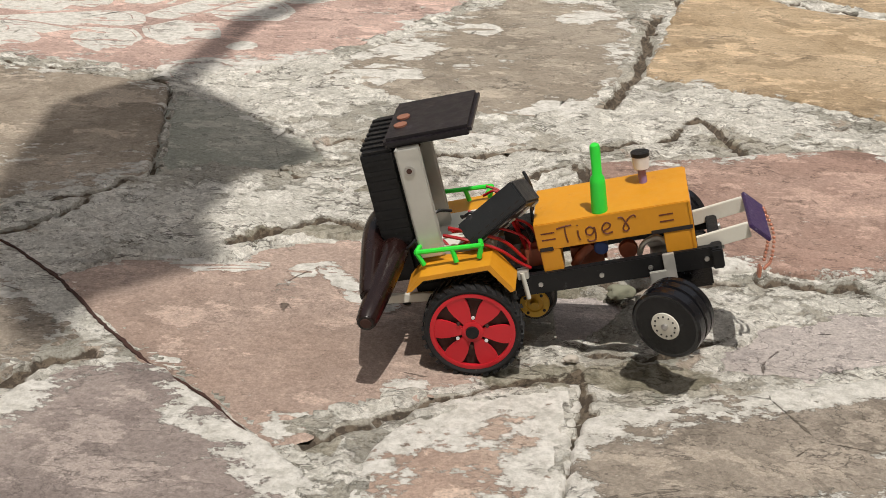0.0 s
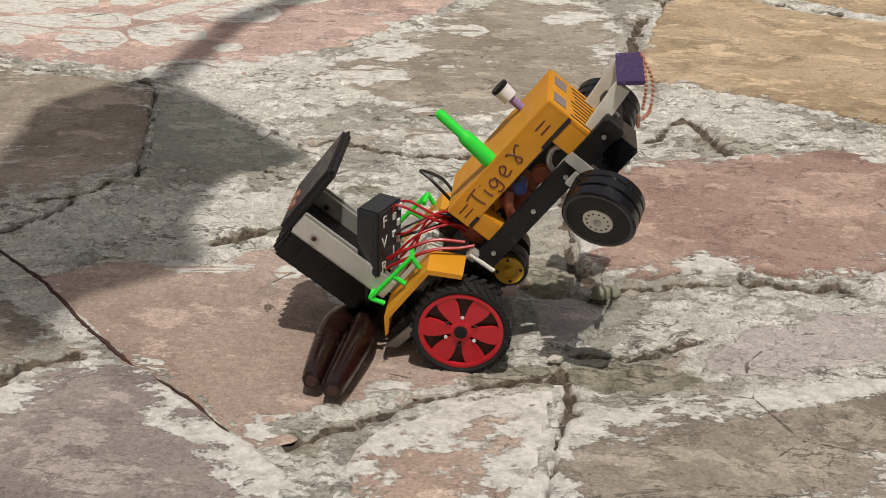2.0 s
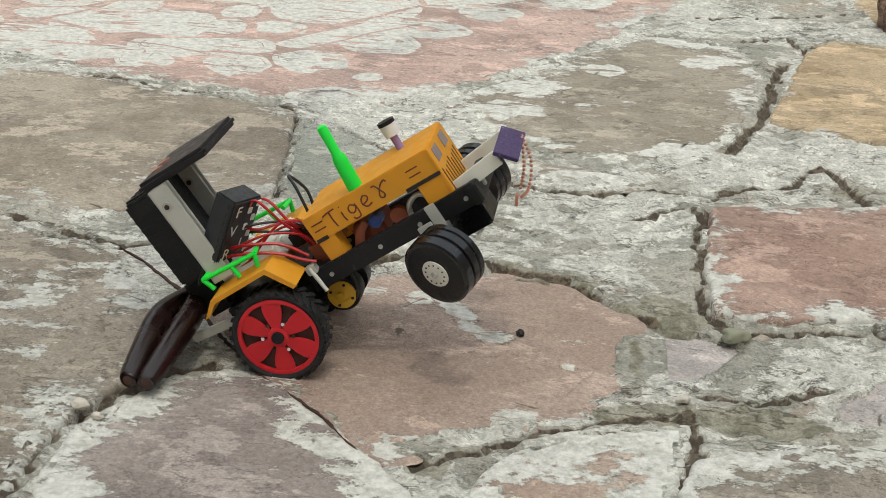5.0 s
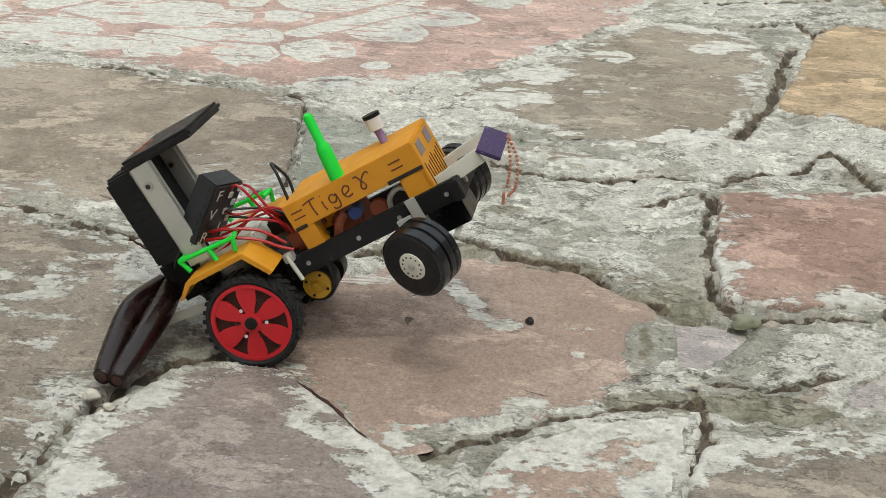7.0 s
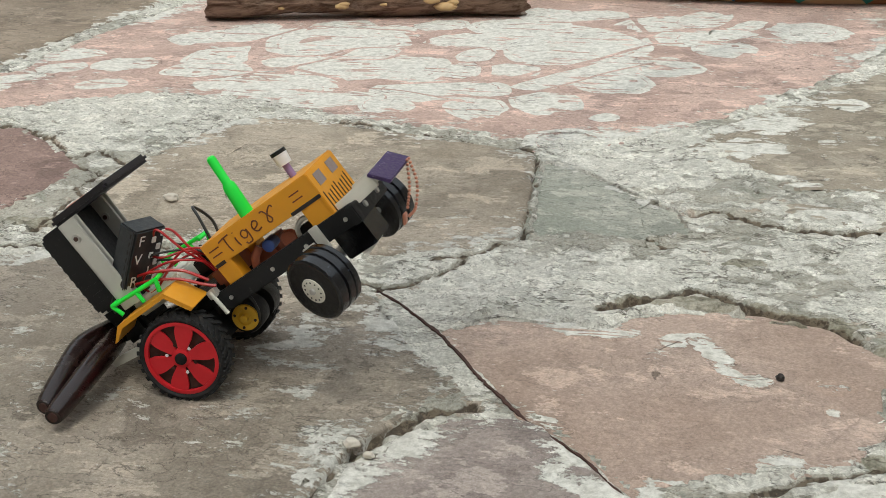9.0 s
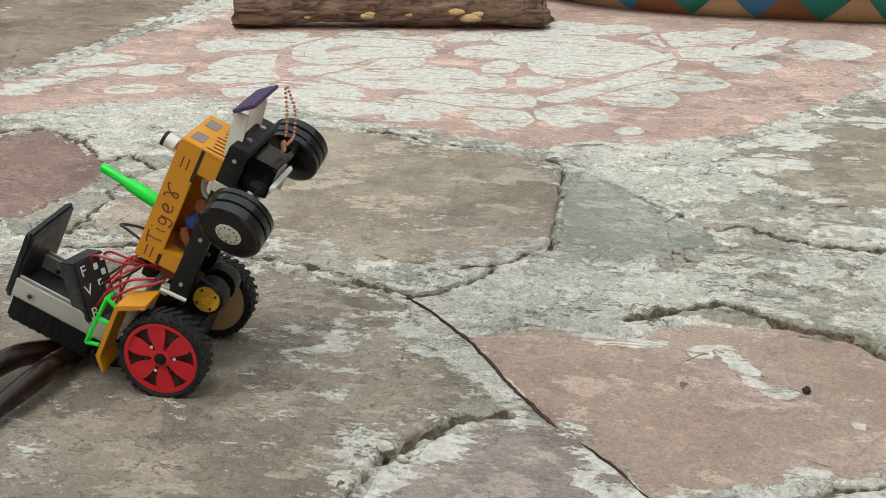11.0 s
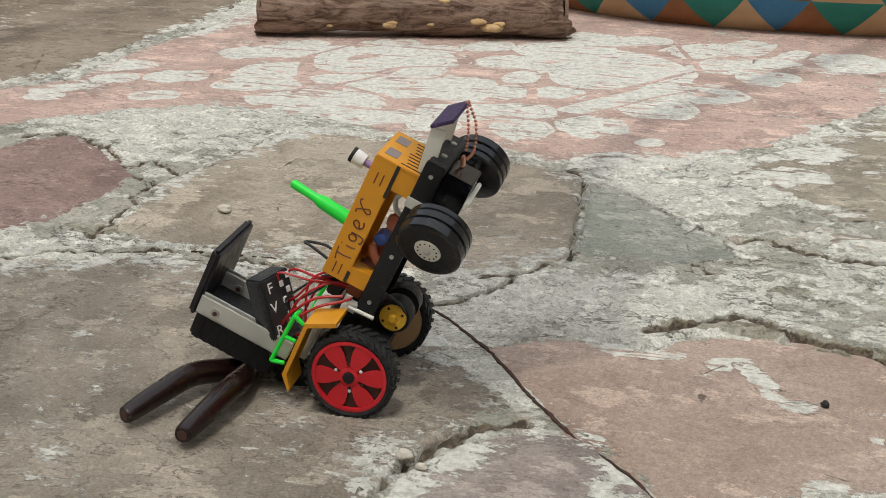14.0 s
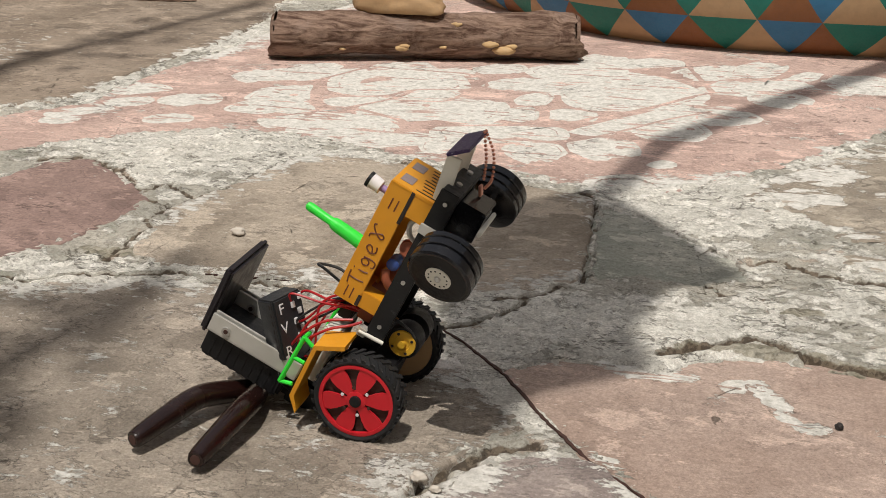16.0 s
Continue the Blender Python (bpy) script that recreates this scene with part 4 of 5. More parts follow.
    part("engine_pipe", wire(bmesh.new(), [(66, -18, 16), (72, -20, 24), (78, -18, 28)], 3.0, 10), M_ENGINE, t)
    part("gear_lump", box(bmesh.new(), 34, 52, -18, 18, 18, 34, 3), M_ENGINE, t)

    # cab: roof, back block and posts
    bm = box(bmesh.new(), -30, 24, -33, 33, 117.5, 124, 2.2)
    roof = part("roof", bm, M_ROOF, t, "purple-black cab roof with rounded corners")
    for y in (-12, 2):
        part("coin_rivet", rod(bmesh.new(), (-21, y, 123.6), (-21, y, 125), 4.2, 18), M_COPPER, roof, "copper rivet")
    block = part("cab_back", box(bmesh.new(), -46, -24, -33, 33, 53, 117.3, 2), M_BLACK, t, "black ribbed plastic case")
    for k in range(9):
        z = 57 + 6.5 * k
        part("rib", box(bmesh.new(), -45, -26, -33.5, -32.5, z, z + 3.2, 0.3), M_BLACK, block)
    for k in range(7):
        y = -26 + 8 * k
        part("rib", box(bmesh.new(), -46, -31, y, y + 4, 116.6, 118.4, 0.3), M_BLACK, block)
    for y0, y1 in ((-37.5, -30.5), (6, 13)):
        bm = box(bmesh.new(), -23.5, -9, y0, y0 + 1.6, 46, 117.4, 0.4)
        box(bm, -23.5, -21.9, y0, y1, 46, 117.4, 0.4)
        box(bm, -23.5, -9, y1 - 1.6, y1, 46, 117.4, 0.4)
        post = part("cab_post", bm, M_ALU, t, "scratched aluminium channel post")
        part("post_bolt", rod(bmesh.new(), (-17, y0 - 1.2, 104), (-17, y0 + 0.4, 104), 3.2, 16), M_STEEL, post)
        # a dark disc on the bolt, coloured like the shade in a hole
        part("post_hole", rod(bmesh.new(), (-17, y0 - 1.5, 104), (-17, y0 - 1.0, 104), 1.7, 12), M_DARK_BROWN, post)
    part("post_filler", box(bmesh.new(), -23.6, -20.5, -30, 30, 52, 117, 0.5), M_BLACK, t)
    part("seat", box(bmesh.new(), -24, 20, -26, 26, 34, 46, 1.5), M_WHITE, t, "white seat base")

    # control box, which slips back when the tractor rears
    ctl = part("control_box", box(bmesh.new(), -22.5, 22.5, -14, 13, -8.6, 8.0, 1.2), M_CASE, t, "black control box lettered in white")
    # slots and seam are thin raised strips, their shade put into the colour
    for k in range(7):
        part("slot", box(bmesh.new(), -20 + 6 * k, -16.8 + 6 * k, -14.25, -13.8, -4.6, -3.8, 0), M_INKB, ctl)
    part("box_seam", box(bmesh.new(), -22.6, 22.6, -14.2, -13.9, -6.6, -6.2, 0), M_INKB, ctl)
    for word, u, v in (("F", 11, -10), ("V", -3, -11), ("R", -20, -11), ("L", -14, 2)):
        m = Matrix.Translation(mm(u, v, -8.75)) @ Matrix(((0, 1, 0, 0), (1, 0, 0, 0), (0, 0, -1, 0), (0, 0, 0, 1)))
        lettering(word, 11, M_MARK, ctl, m, "letter")
    for u, v in ((14, 3), (8, 8), (2, 3), (-4, 8), (-16, 10), (18, 10)):
        part("button", box(bmesh.new(), u - 2, u + 2.4, v - 1.6, v + 1.8, -9.6, -8.4, 0.3), M_MARK, ctl)

    # mudguards with green rails
    for s in (-1, 1):
        outline = [(-34, 33), (-31, 33), (-22, 39), (18, 39.5), (28.5, 22.5), (31.5, 23.5), (20, 42.5), (-23.5, 42)]
        guard = part("mudguard", prism(bmesh.new(), outline, s * 29, s * 55), M_YELLOW, t, "orange-yellow mudguard with folded ends", smooth=False)
        bm = bmesh.new()
        for a, b in (((-24, 45, 54), (16, 45, 52)), ((-24, 45, 54), (-22, 33, 54)), ((16, 45, 52), (14, 33, 52)), ((-24, 45, 54), (-21, 45, 45)), ((-2, 45, 53), (-1, 46, 44)), ((16, 45, 52), (13, 45, 44))):
            box_rod = [(a[0], s * a[1], a[2]), (b[0], s * b[1], b[2])]
            rod(bm, *box_rod, 1.6, 8)
        part("hand_rail", bm, M_GREEN, t, "bright green plastic rail")

    # nose: white arms with the purple plate
    for y in (-19, 19):
        part("nose_arm", box(bmesh.new(), -20, 14, y - 1.2, y + 1.2, -5, 5, 0.4, Matrix.Translation(mm(160, 0, 20)) @ Matrix.Rotation(radians(-8), 4, "Y")), M_WHITE, t, "white plastic arm")
    part("nose_plate", box(bmesh.new(), -8, 8, -25, 25, -1.2, 1.2, 0.4, Matrix.Translation(mm(179.5, 0, 21)) @ Matrix.Rotation(radians(48), 4, "Y")), M_PURPLE, t, "purple scribbled front plate")
    # rear strut and coupling
    part("rear_strut", box(bmesh.new(), -66, -24, -31, -28, 10, 16, 0.4, Matrix.Rotation(radians(6), 4, "Y")), M_WHITE, t, "white plastic drag strip")
    part("coupling", box(bmesh.new(), -56, -30, -18, 18, 22, 54, 4), M_BLACK, t)
    part("coupling_bar", rod(bmesh.new(), (-56, 12, 84), (-44, 12, 84), 1.6, 10), M_DARK_BROWN, t)

    # wiring
    rng = random.Random(11)
    for k in range(8):
        s, m, e = rng.uniform(-14, 22), rng.uniform(22, 36), rng.uniform(36, 46)
        y = rng.uniform(-30, 2)
        path = [(s, y, 58 + s * 0.8), (s + 9, y - 3, 56 + s * 0.75 + rng.uniform(-4, 6)), (m, y + rng.uniform(-6, 6), rng.uniform(44, 56)), (e, y * 0.7, rng.uniform(36, 48)), (e + 2, y * 0.6, 28)]
        part("wire", wire(bmesh.new(), path, 0.9), M_WIRE_R if k % 4 else M_WIRE_B, t, "red wire" if k % 4 else "black wire")
    for path in ([(-8, -31, 56), (8, -36, 52), (24, -34, 42), (34, -31, 30), (40, -29, 24)], [(-4, -30, 60), (12, -35, 56), (28, -32, 46), (38, -29, 30)]):
        part("wire", wire(bmesh.new(), path, 1.1), M_WIRE_R, t, "red wire")
    for path in ([(-22, -34, 60), (-30, -36, 54), (-40, -24, 48)], [(-18, -30, 62), (-10, -26, 70), (-2, -18, 66)], [(34, -24, 20), (50, -23, 8), (49, -21, -6), (42, -17, -14)], [(44, -6, 44), (46, -2, 66), (44, 4, 74), (46, 10, 60), (44, 8, 46)]):
        part("wire", wire(bmesh.new(), path, 1.1), M_WIRE_B, t, "black wire")
    part("terminal", box(bmesh.new(), 26, 44, -14, 10, 34, 44, 1), M_BLACK, t)
    return t, wheels, ctl


tractor, rear_wheels, control_box = build_tractor()


def build_pliers():
    """Two curved grips that run from the coupling; each grip reaches along -x from the pivot."""
    t = new("pliers")
    tagged(t, "pliers with glossy dark brown curved grips trailing behind", "pliers")
    grips = []
    for s in (1, -1):
        path = smooth_path([mm(8, 0, 0), mm(-12, s * 4, 3), mm(-40, s * 7, 7), mm(-70, s * 4, 4), mm(-100, 0, 0)], 6)
        n = len(path)
        radii = [0.001 * (6.2 + 2.4 * math.sin(math.pi * min(1, 0.15 + 0.8 * k / (n - 1))) - (0.6 if k == n - 1 else 0)) for k in range(n)]
        g = part("grip", ring_tube(bmesh.new(), path, radii, 18), M_BROWN, t)
        part("grip_end", ring_tube(bmesh.new(), [mm(-99, 0, 0), mm(-101.6, 0, 0)], [0.0062, 0.0052], 18), M_BROWN, g)
        # no opening: a dark disc whose colour holds the shade of the bore
        part("grip_bore", ring_tube(bmesh.new(), [mm(-101.4, 0, 0), mm(-101.9, 0, 0)], [0.0036, 0.0034], 14), M_DARK_BROWN, g)
        grips.append(g)
    part("pivot", rod(bmesh.new(), (0, 0, -7), (0, 0, 9), 6, 16), M_STEEL, t)
    return t, grips


pliers, grips = build_pliers()


def build_chain():
    t = new("bead_chain")
    tagged(t, "copper bead chain hanging from the nose plate", "chain")
    bm = bmesh.new()
    bmesh.ops.create_icosphere(bm, subdivisions=1, radius=0.0013)
    bead = finish("bead", bm, M_COPPER, True, 80)
    for path in ([(0, 0, 0), (3, -6, -16), (2, -8, -30)], [(0, 4, 0), (7, -2, -14), (7, -6, -30), (3, -8, -36)]):
        strand = new("strand")
        strand.parent = t
        for p in smooth_path([mm(*p) for p in path], 6):
            b = new("bead", bead)
            b.parent, b.location = strand, p
    bm = box(bmesh.new(), -1, 1, -11, -5, -42, -34, 0.6)
    part("charm", bm, M_COPPER, t)
    return t


chain = build_chain()

# ---- painting on the pink slab ----
def painted_patch(name, rings, coats, look_name, parent, z0, lift):
    """A thin coat of paint that follows the stone; rings from the outer edge inwards, each with the coat's thickness."""
    verts, values = [], []
    for r, (ring, c) in enumerate(zip(rings, coats)):
        for x, y in ring:
            verts.append((x, y, z0 + stone_swell(x, y) + (lift if r else -0.0010)))
            values.append(c)
    m = len(rings[0])
    faces = [(r * m + k, r * m + (k + 1) % m, (r + 1) * m + (k + 1) % m, (r + 1) * m + k) for r in range(len(rings) - 1) for k in range(m)]
    if coats[-1] > 0:
        faces.append(tuple((len(rings) - 1) * m + k for k in range(m)))
    me = bpy.data.meshes.new(name)
    me.from_pydata(verts, [], faces)
    at = me.attributes.new("coat", "FLOAT", "POINT")
    at.data.foreach_set("value", np.array(values, np.float32))
    me.materials.append(STONE_LOOKS[look_name])
    me.shade_smooth()
    ob = new(name, me)
    ob.parent = parent
    return ob


painting = tagged(new("floor_painting"), "worn white leaf and ring painting on the pink slab", "floor painting")
COATS = itertools.count(1)


def outline_of(ax, ay, bx, by, up, down, ragged, blunt):
    """A leaf from tip a to tip b, that bulges up to its one side and down to the other."""
    dx, dy = bx - ax, by - ay
    length = math.hypot(dx, dy)
    ux, uy = dx / length, dy / length
    ring = []
    for k in range(56):
        u = 2 * math.pi * k / 56
        along = 0.5 - 0.5 * math.cos(u)
        side = math.sin(u)
        off = (up if side > 0 else -down) * abs(side) ** blunt
        j = ragged * (noise.noise(Vector((ax * 31 + 1.7 * math.cos(u), ay * 17 + 1.7 * side, 2))) + 0.5 * noise.noise(Vector((ax * 31 + 5 * math.cos(u), ay * 17 + 5 * side, 7))))
        off *= 1 + j
        ring.append((ax + ux * length * along - uy * off, ay + uy * length * along + ux * off))
    cx, cy = (ax + bx) / 2 - uy * (up - down) / 2, (ay + by) / 2 + ux * (up - down) / 2
    return ring, cx, cy


def shrunk(ring, cx, cy, f):
    return [(cx + (x - cx) * f, cy + (y - cy) * f) for x, y in ring]


def leaf(ax, ay, bx, by, up, down):
    """A leaf of the painting: a white outline, a thin line inside it and a white fill."""
    ring, cx, cy = outline_of(ax, ay, bx, by, up, down, 0.34, 0.66)
    steps = [(1.0, 0.0), (0.96, 0.62), (0.90, 0.8), (0.85, 0.8), (0.80, 0.36), (0.75, 0.8), (0.6, 0.74), (0.4, 0.74), (0.2, 0.74)] if up + down > 0.062 else [(1.0, 0.0), (0.95, 0.62), (0.86, 0.8), (0.6, 0.76), (0.3, 0.74)]
    return painted_patch("painted_leaf", [shrunk(ring, cx, cy, f) for f, _ in steps], [c for _, c in steps], "pink_coat", painting, -0.001, 0.00018 + 0.000005 * next(COATS))


def flake(ax, ay, bx, by, up, down, look_name, z0):
    """A torn flake of whitewash on a stone."""
    ring, cx, cy = outline_of(ax, ay, bx, by, up, down, 0.5, 0.8)
    steps = [(1.3, 0.0), (0.95, 0.40), (0.6, 0.56), (0.3, 0.60)]
    return painted_patch("whitewash_flake", [shrunk(ring, cx, cy, f) for f, _ in steps], [c for _, c in steps], look_name, painting, z0, 0.00018 + 0.000005 * next(COATS))


def painted_ring(cx, cy, r0, r1, squash=1.0):
    def at(r, q):
        return [(cx + r * math.cos(u) * (1 + 0.05 * math.sin(3 * u + q)), cy + r * squash * math.sin(u) * (1 + 0.05 * math.sin(5 * u + q))) for u in (2 * math.pi * k / 48 for k in range(48))]
    lift = 0.00018 + 0.000005 * next(COATS)
    if r0:
        return painted_patch("ring", [at(r1, 0), at(r1 * 0.93, 0), at(r0 * 1.06, 1), at(r0, 1)], (0.0, 1.0, 1.0, 0.0), "pink_coat", painting, -0.001, lift)
    return painted_patch("ring", [at(r1, 0), at(r1 * 0.85, 0), at(r1 * 0.4, 0)], (0.0, 1.0, 1.0), "pink_coat", painting, -0.001, lift)


def leaf_eye(x, y, r=0.009):
    """A bare pink spot left in a leaf."""
    ring, cx, cy = outline_of(x - r, y - r * 0.3, x + r, y + r * 0.3, r * 1.1, r * 1.1, 0.3, 0.8)
    return painted_patch("leaf_eye", [ring, shrunk(ring, cx, cy, 0.5)], (0.01, 0.02), "pink_coat", painting, -0.001, 0.0007)


leaf(-0.966, 0.960, -0.905, 1.017, 0.040, 0.051)
leaf(-0.905, 0.966, -0.851, 1.106, 0.049, 0.035)
leaf(-0.869, 0.969, -0.794, 1.083, 0.027, 0.018)
leaf(-0.896, 0.869, -0.796, 0.873, 0.065, 0.055)
leaf(-0.892, 0.785, -0.812, 0.782, 0.060, 0.025)
leaf(-0.824, 0.789, -0.775, 0.825, 0.046, 0.033)
leaf(-0.808, 0.711, -0.734, 0.773, 0.036, 0.039)
leaf(-0.759, 0.683, -0.622, 0.731, 0.057, 0.029)
leaf(-0.766, 0.804, -0.619, 0.732, 0.026, 0.015)
leaf(-0.804, 0.932, -0.602, 1.018, 0.161, 0.054)
leaf(-0.775, 0.854, -0.700, 0.903, 0.024, 0.040)
leaf(-0.683, 0.908, -0.607, 0.969, 0.034, 0.030)
leaf(-0.716, 0.826, -0.503, 0.865, 0.105, 0.069)
leaf(-0.686, 1.098, -0.623, 1.087, 0.036, 0.016)
leaf(-0.796, 1.087, -0.700, 1.094, 0.057, -0.006)
leaf(-0.638, 1.131, -0.555, 1.165, 0.035, 0.046)
leaf(-0.592, 1.021, -0.466, 1.009, 0.085, 0.019)
leaf(-0.519, 0.850, -0.463, 0.860, 0.056, 0.031)
leaf(-0.521, 0.947, -0.467, 0.946, 0.046, 0.035)
leaf(-0.458, 0.948, -0.266, 1.071, 0.174, 0.083)
leaf(-0.457, 0.872, -0.388, 0.890, 0.037, 0.039)
leaf(-0.548, 1.119, -0.412, 1.214, 0.050, 0.070)
leaf(-0.502, 1.252, -0.411, 1.256, 0.050, 0.052)
leaf(-0.452, 1.211, -0.320, 1.270, 0.053, 0.030)
leaf(-0.309, 1.246, -0.236, 1.173, 0.071, 0.064)
leaf(-0.250, 1.255, -0.171, 1.235, 0.074, 0.052)
leaf(-0.272, 1.073, -0.178, 1.157, 0.044, 0.049)
leaf(-0.579, 0.727, -0.402, 0.782, 0.053, 0.045)
leaf(-0.466, 0.676, -0.395, 0.712, 0.035, 0.055)
leaf(-0.411, 0.785, -0.269, 1.007, 0.009, 0.060)
leaf(-0.394, 0.715, -0.309, 0.747, 0.046, 0.056)
leaf(-0.335, 0.817, -0.238, 0.863, 0.063, 0.059)
leaf(-0.319, 0.882, -0.215, 0.988, 0.030, 0.010)
leaf(-0.263, 0.899, -0.180, 0.948, 0.049, 0.039)
leaf(-0.199, 1.025, -0.124, 1.081, 0.039, 0.046)
leaf(-0.226, 1.057, -0.120, 1.167, 0.062, 0.014)
leaf(-0.154, 1.157, -0.118, 1.260, 0.026, 0.017)
leaf(-0.673, 0.662, -0.535, 0.720, 0.033, 0.036)
leaf(-0.563, 0.651, -0.503, 0.687, 0.040, 0.028)
leaf(-0.285, 0.659, -0.260, 0.687, 0.012, 0.019)
leaf(-0.093, 1.152, 0.006, 1.214, 0.073, 0.053)
leaf(-1.087, 0.814, -1.017, 0.870, 0.045, 0.020)
leaf(-1.067, 0.756, -1.014, 0.806, 0.018, 0.042)
leaf(-1.001, 0.788, -0.914, 0.826, 0.041, 0.033)
leaf(-1.098, 0.650, -1.043, 0.658, 0.028, 0.022)
leaf(-1.106, 0.668, -1.033, 0.735, 0.025, 0.018)
leaf(-0.964, 0.682, -0.901, 0.715, 0.032, 0.022)


def vein(width, *line):
    """A bare line left between the leaves."""
    mid = smooth_path([(x, y, 0) for x, y in line], 6)
    lift = 0.00018 + 0.000005 * next(COATS)
    verts, faces = [], []
    for k, p in enumerate(mid):
        d = (mid[min(k + 1, len(mid) - 1)] - mid[max(k - 1, 0)]).normalized()
        w = width * (0.8 + 0.5 * wobble(p.x, p.y, 30, 12))
        for f in (-1, -0.5, 0.5, 1):
            x, y = p.x - d.y * w * f, p.y + d.x * w * f
            verts.append((x, y, -0.001 + stone_swell(x, y) + (lift if abs(f) < 1 else -0.0006)))
    faces = [(4 * k + c, 4 * k + c + 1, 4 * k + c + 5, 4 * k + c + 4) for k in range(len(mid) - 1) for c in range(3)]
    me = bpy.data.meshes.new("vein")
    me.from_pydata(verts, [], faces)
    at = me.attributes.new("coat", "FLOAT", "POINT")
    at.data.foreach_set("value", np.zeros(len(verts), np.float32))
    me.materials.append(STONE_LOOKS["pink_coat"])
    me.shade_smooth()
    new("vein", me).parent = painting


vein(0.011, (-0.838, 0.987), (-0.779, 0.842), (-0.704, 0.823), (-0.643, 0.788), (-0.607, 0.764), (-0.546, 0.780), (-0.422, 0.834), (-0.387, 0.881), (-0.330, 0.953), (-0.266, 1.060), (-0.220, 1.078))
vein(0.01, (-0.257, 1.066), (-0.286, 1.157), (-0.312, 1.236), (-0.330, 1.325))
vein(0.008, (-0.784, 0.884), (-0.705, 0.916), (-0.675, 0.964), (-0.601, 0.991), (-0.583, 1.024), (-0.625, 1.086), (-0.700, 1.094), (-0.790, 1.098))
vein(0.01, (-0.543, 1.005), (-0.513, 0.910), (-0.469, 0.909), (-0.448, 0.829))
vein(0.008, (-0.736, 0.820), (-0.690, 0.898), (-0.675, 0.964))
vein(0.008, (-0.469, 0.989), (-0.444, 0.931), (-0.392, 0.906), (-0.362, 0.915))
vein(0.007, (-0.598, 0.980), (-0.610, 0.909), (-0.673, 0.897))
vein(0.007, (-0.469, 0.734), (-0.402, 0.741), (-0.344, 0.812), (-0.298, 0.895), (-0.246, 0.958))
vein(0.007, (-0.761, 0.798), (-0.796, 0.764), (-0.839, 0.750))
vein(0.006, (-0.631, 0.735), (-0.551, 0.747), (-0.469, 0.720))
vein(0.007, (-0.453, 1.193), (-0.405, 1.198), (-0.319, 1.243))
vein(0.008, (-0.888, 0.930), (-0.851, 0.949), (-0.799, 1.095))
for eye_x, eye_y in ((-0.877, 0.801), (-0.840, 0.788), (-0.829, 0.878), (-0.331, 0.732), (-0.261, 0.853), (-0.268, 0.982), (-0.190, 0.938), (-0.274, 1.257), (-0.260, 1.186), (-0.396, 1.197), (-0.148, 1.073), (-0.764, 0.777), (-0.628, 0.874)):
    leaf_eye(eye_x, eye_y)
painted_ring(-0.297, 0.572, 0.0, 0.022)
painted_ring(-0.297, 0.572, 0.034, 0.050)
painted_ring(-0.046, 1.190, 0.0, 0.020, 1.3)
painted_ring(-0.046, 1.190, 0.032, 0.055, 1.3)

# torn flakes on the red-brown and the grey-tan stone
flake(-0.139, 0.084, -0.103, 0.099, 0.011, 0.017, "red_coat", -0.0005)
flake(-0.120, 0.096, -0.087, 0.052, 0.013, 0.008, "red_coat", -0.0005)
flake(-0.100, 0.058, -0.067, 0.023, 0.007, 0.008, "red_coat", -0.0005)
flake(-0.079, 0.031, -0.053, 0.038, 0.009, 0.008, "red_coat", -0.0005)
flake(-0.243, 0.099, -0.155, 0.091, 0.017, 0.015, "red_coat", -0.0005)
flake(-0.032, 0.039, -0.007, 0.041, 0.008, 0.003, "red_coat", -0.0005)
flake(-0.057, -0.080, -0.034, -0.064, 0.007, 0.008, "red_coat", -0.0005)
flake(-0.214, -0.038, -0.175, -0.063, 0.005, 0.012, "red_coat", -0.0005)
flake(-0.128, -0.110, -0.097, -0.123, 0.012, 0.020, "red_coat", -0.0005)
flake(-0.060, -0.082, -0.035, -0.066, 0.014, 0.013, "red_coat", -0.0005)
flake(-0.029, 0.038, -0.002, 0.041, 0.008, 0.013, "red_coat", -0.0005)
flake(-0.023, -0.003, -0.012, 0.003, 0.005, 0.007, "red_coat", -0.0005)
flake(-0.063, 0.464, -0.023, 0.470, 0.010, 0.008, "tan_coat", 0.0)
flake(-0.026, 0.772, 0.021, 0.795, 0.021, 0.028, "tan_coat", 0.0)
flake(-0.099, 0.644, -0.044, 0.709, 0.035, 0.024, "tan_coat", 0.0)
flake(0.048, 0.445, 0.109, 0.512, 0.031, 0.017, "tan_coat", 0.0)
flake(-0.049, 0.402, 0.036, 0.376, 0.015, 0.025, "tan_coat", 0.0)
flake(0.095, 0.832, 0.164, 0.877, 0.027, 0.027, "tan_coat", 0.0)
flake(-0.153, 0.560, -0.064, 0.587, 0.042, 0.030, "tan_coat", 0.0)


# ---- log, chunk of wood, printed cushion, small things ----
def bark():
    n = Nodes("bark", 0.9, spec=0.2)
    ridge = n.noise(60, 10, 0.72, stretch=(0.22, 1.6, 1.6), distort=0.5)
    c = n.mix(n.step(ridge, 0.35, 0.65), (0.095, 0.052, 0.036), (0.37, 0.255, 0.19))
    c = n.mix(n.step(n.noise(22, 6, 0.6), 0.54, 0.70, 0, 0.6), c, (0.32, 0.235, 0.19))
    return n.done(c, height=ridge, depth=0.008)


M_BARK = bark()
M_CUT = plain("cut_wood", (0.42, 0.27, 0.14), 0.8, grain=0.25, scale=90, bump=0.001)
M_FUNGUS = plain("bracket_fungus", (0.50, 0.33, 0.16), 0.75, grain=0.2, scale=120, bump=0.001)


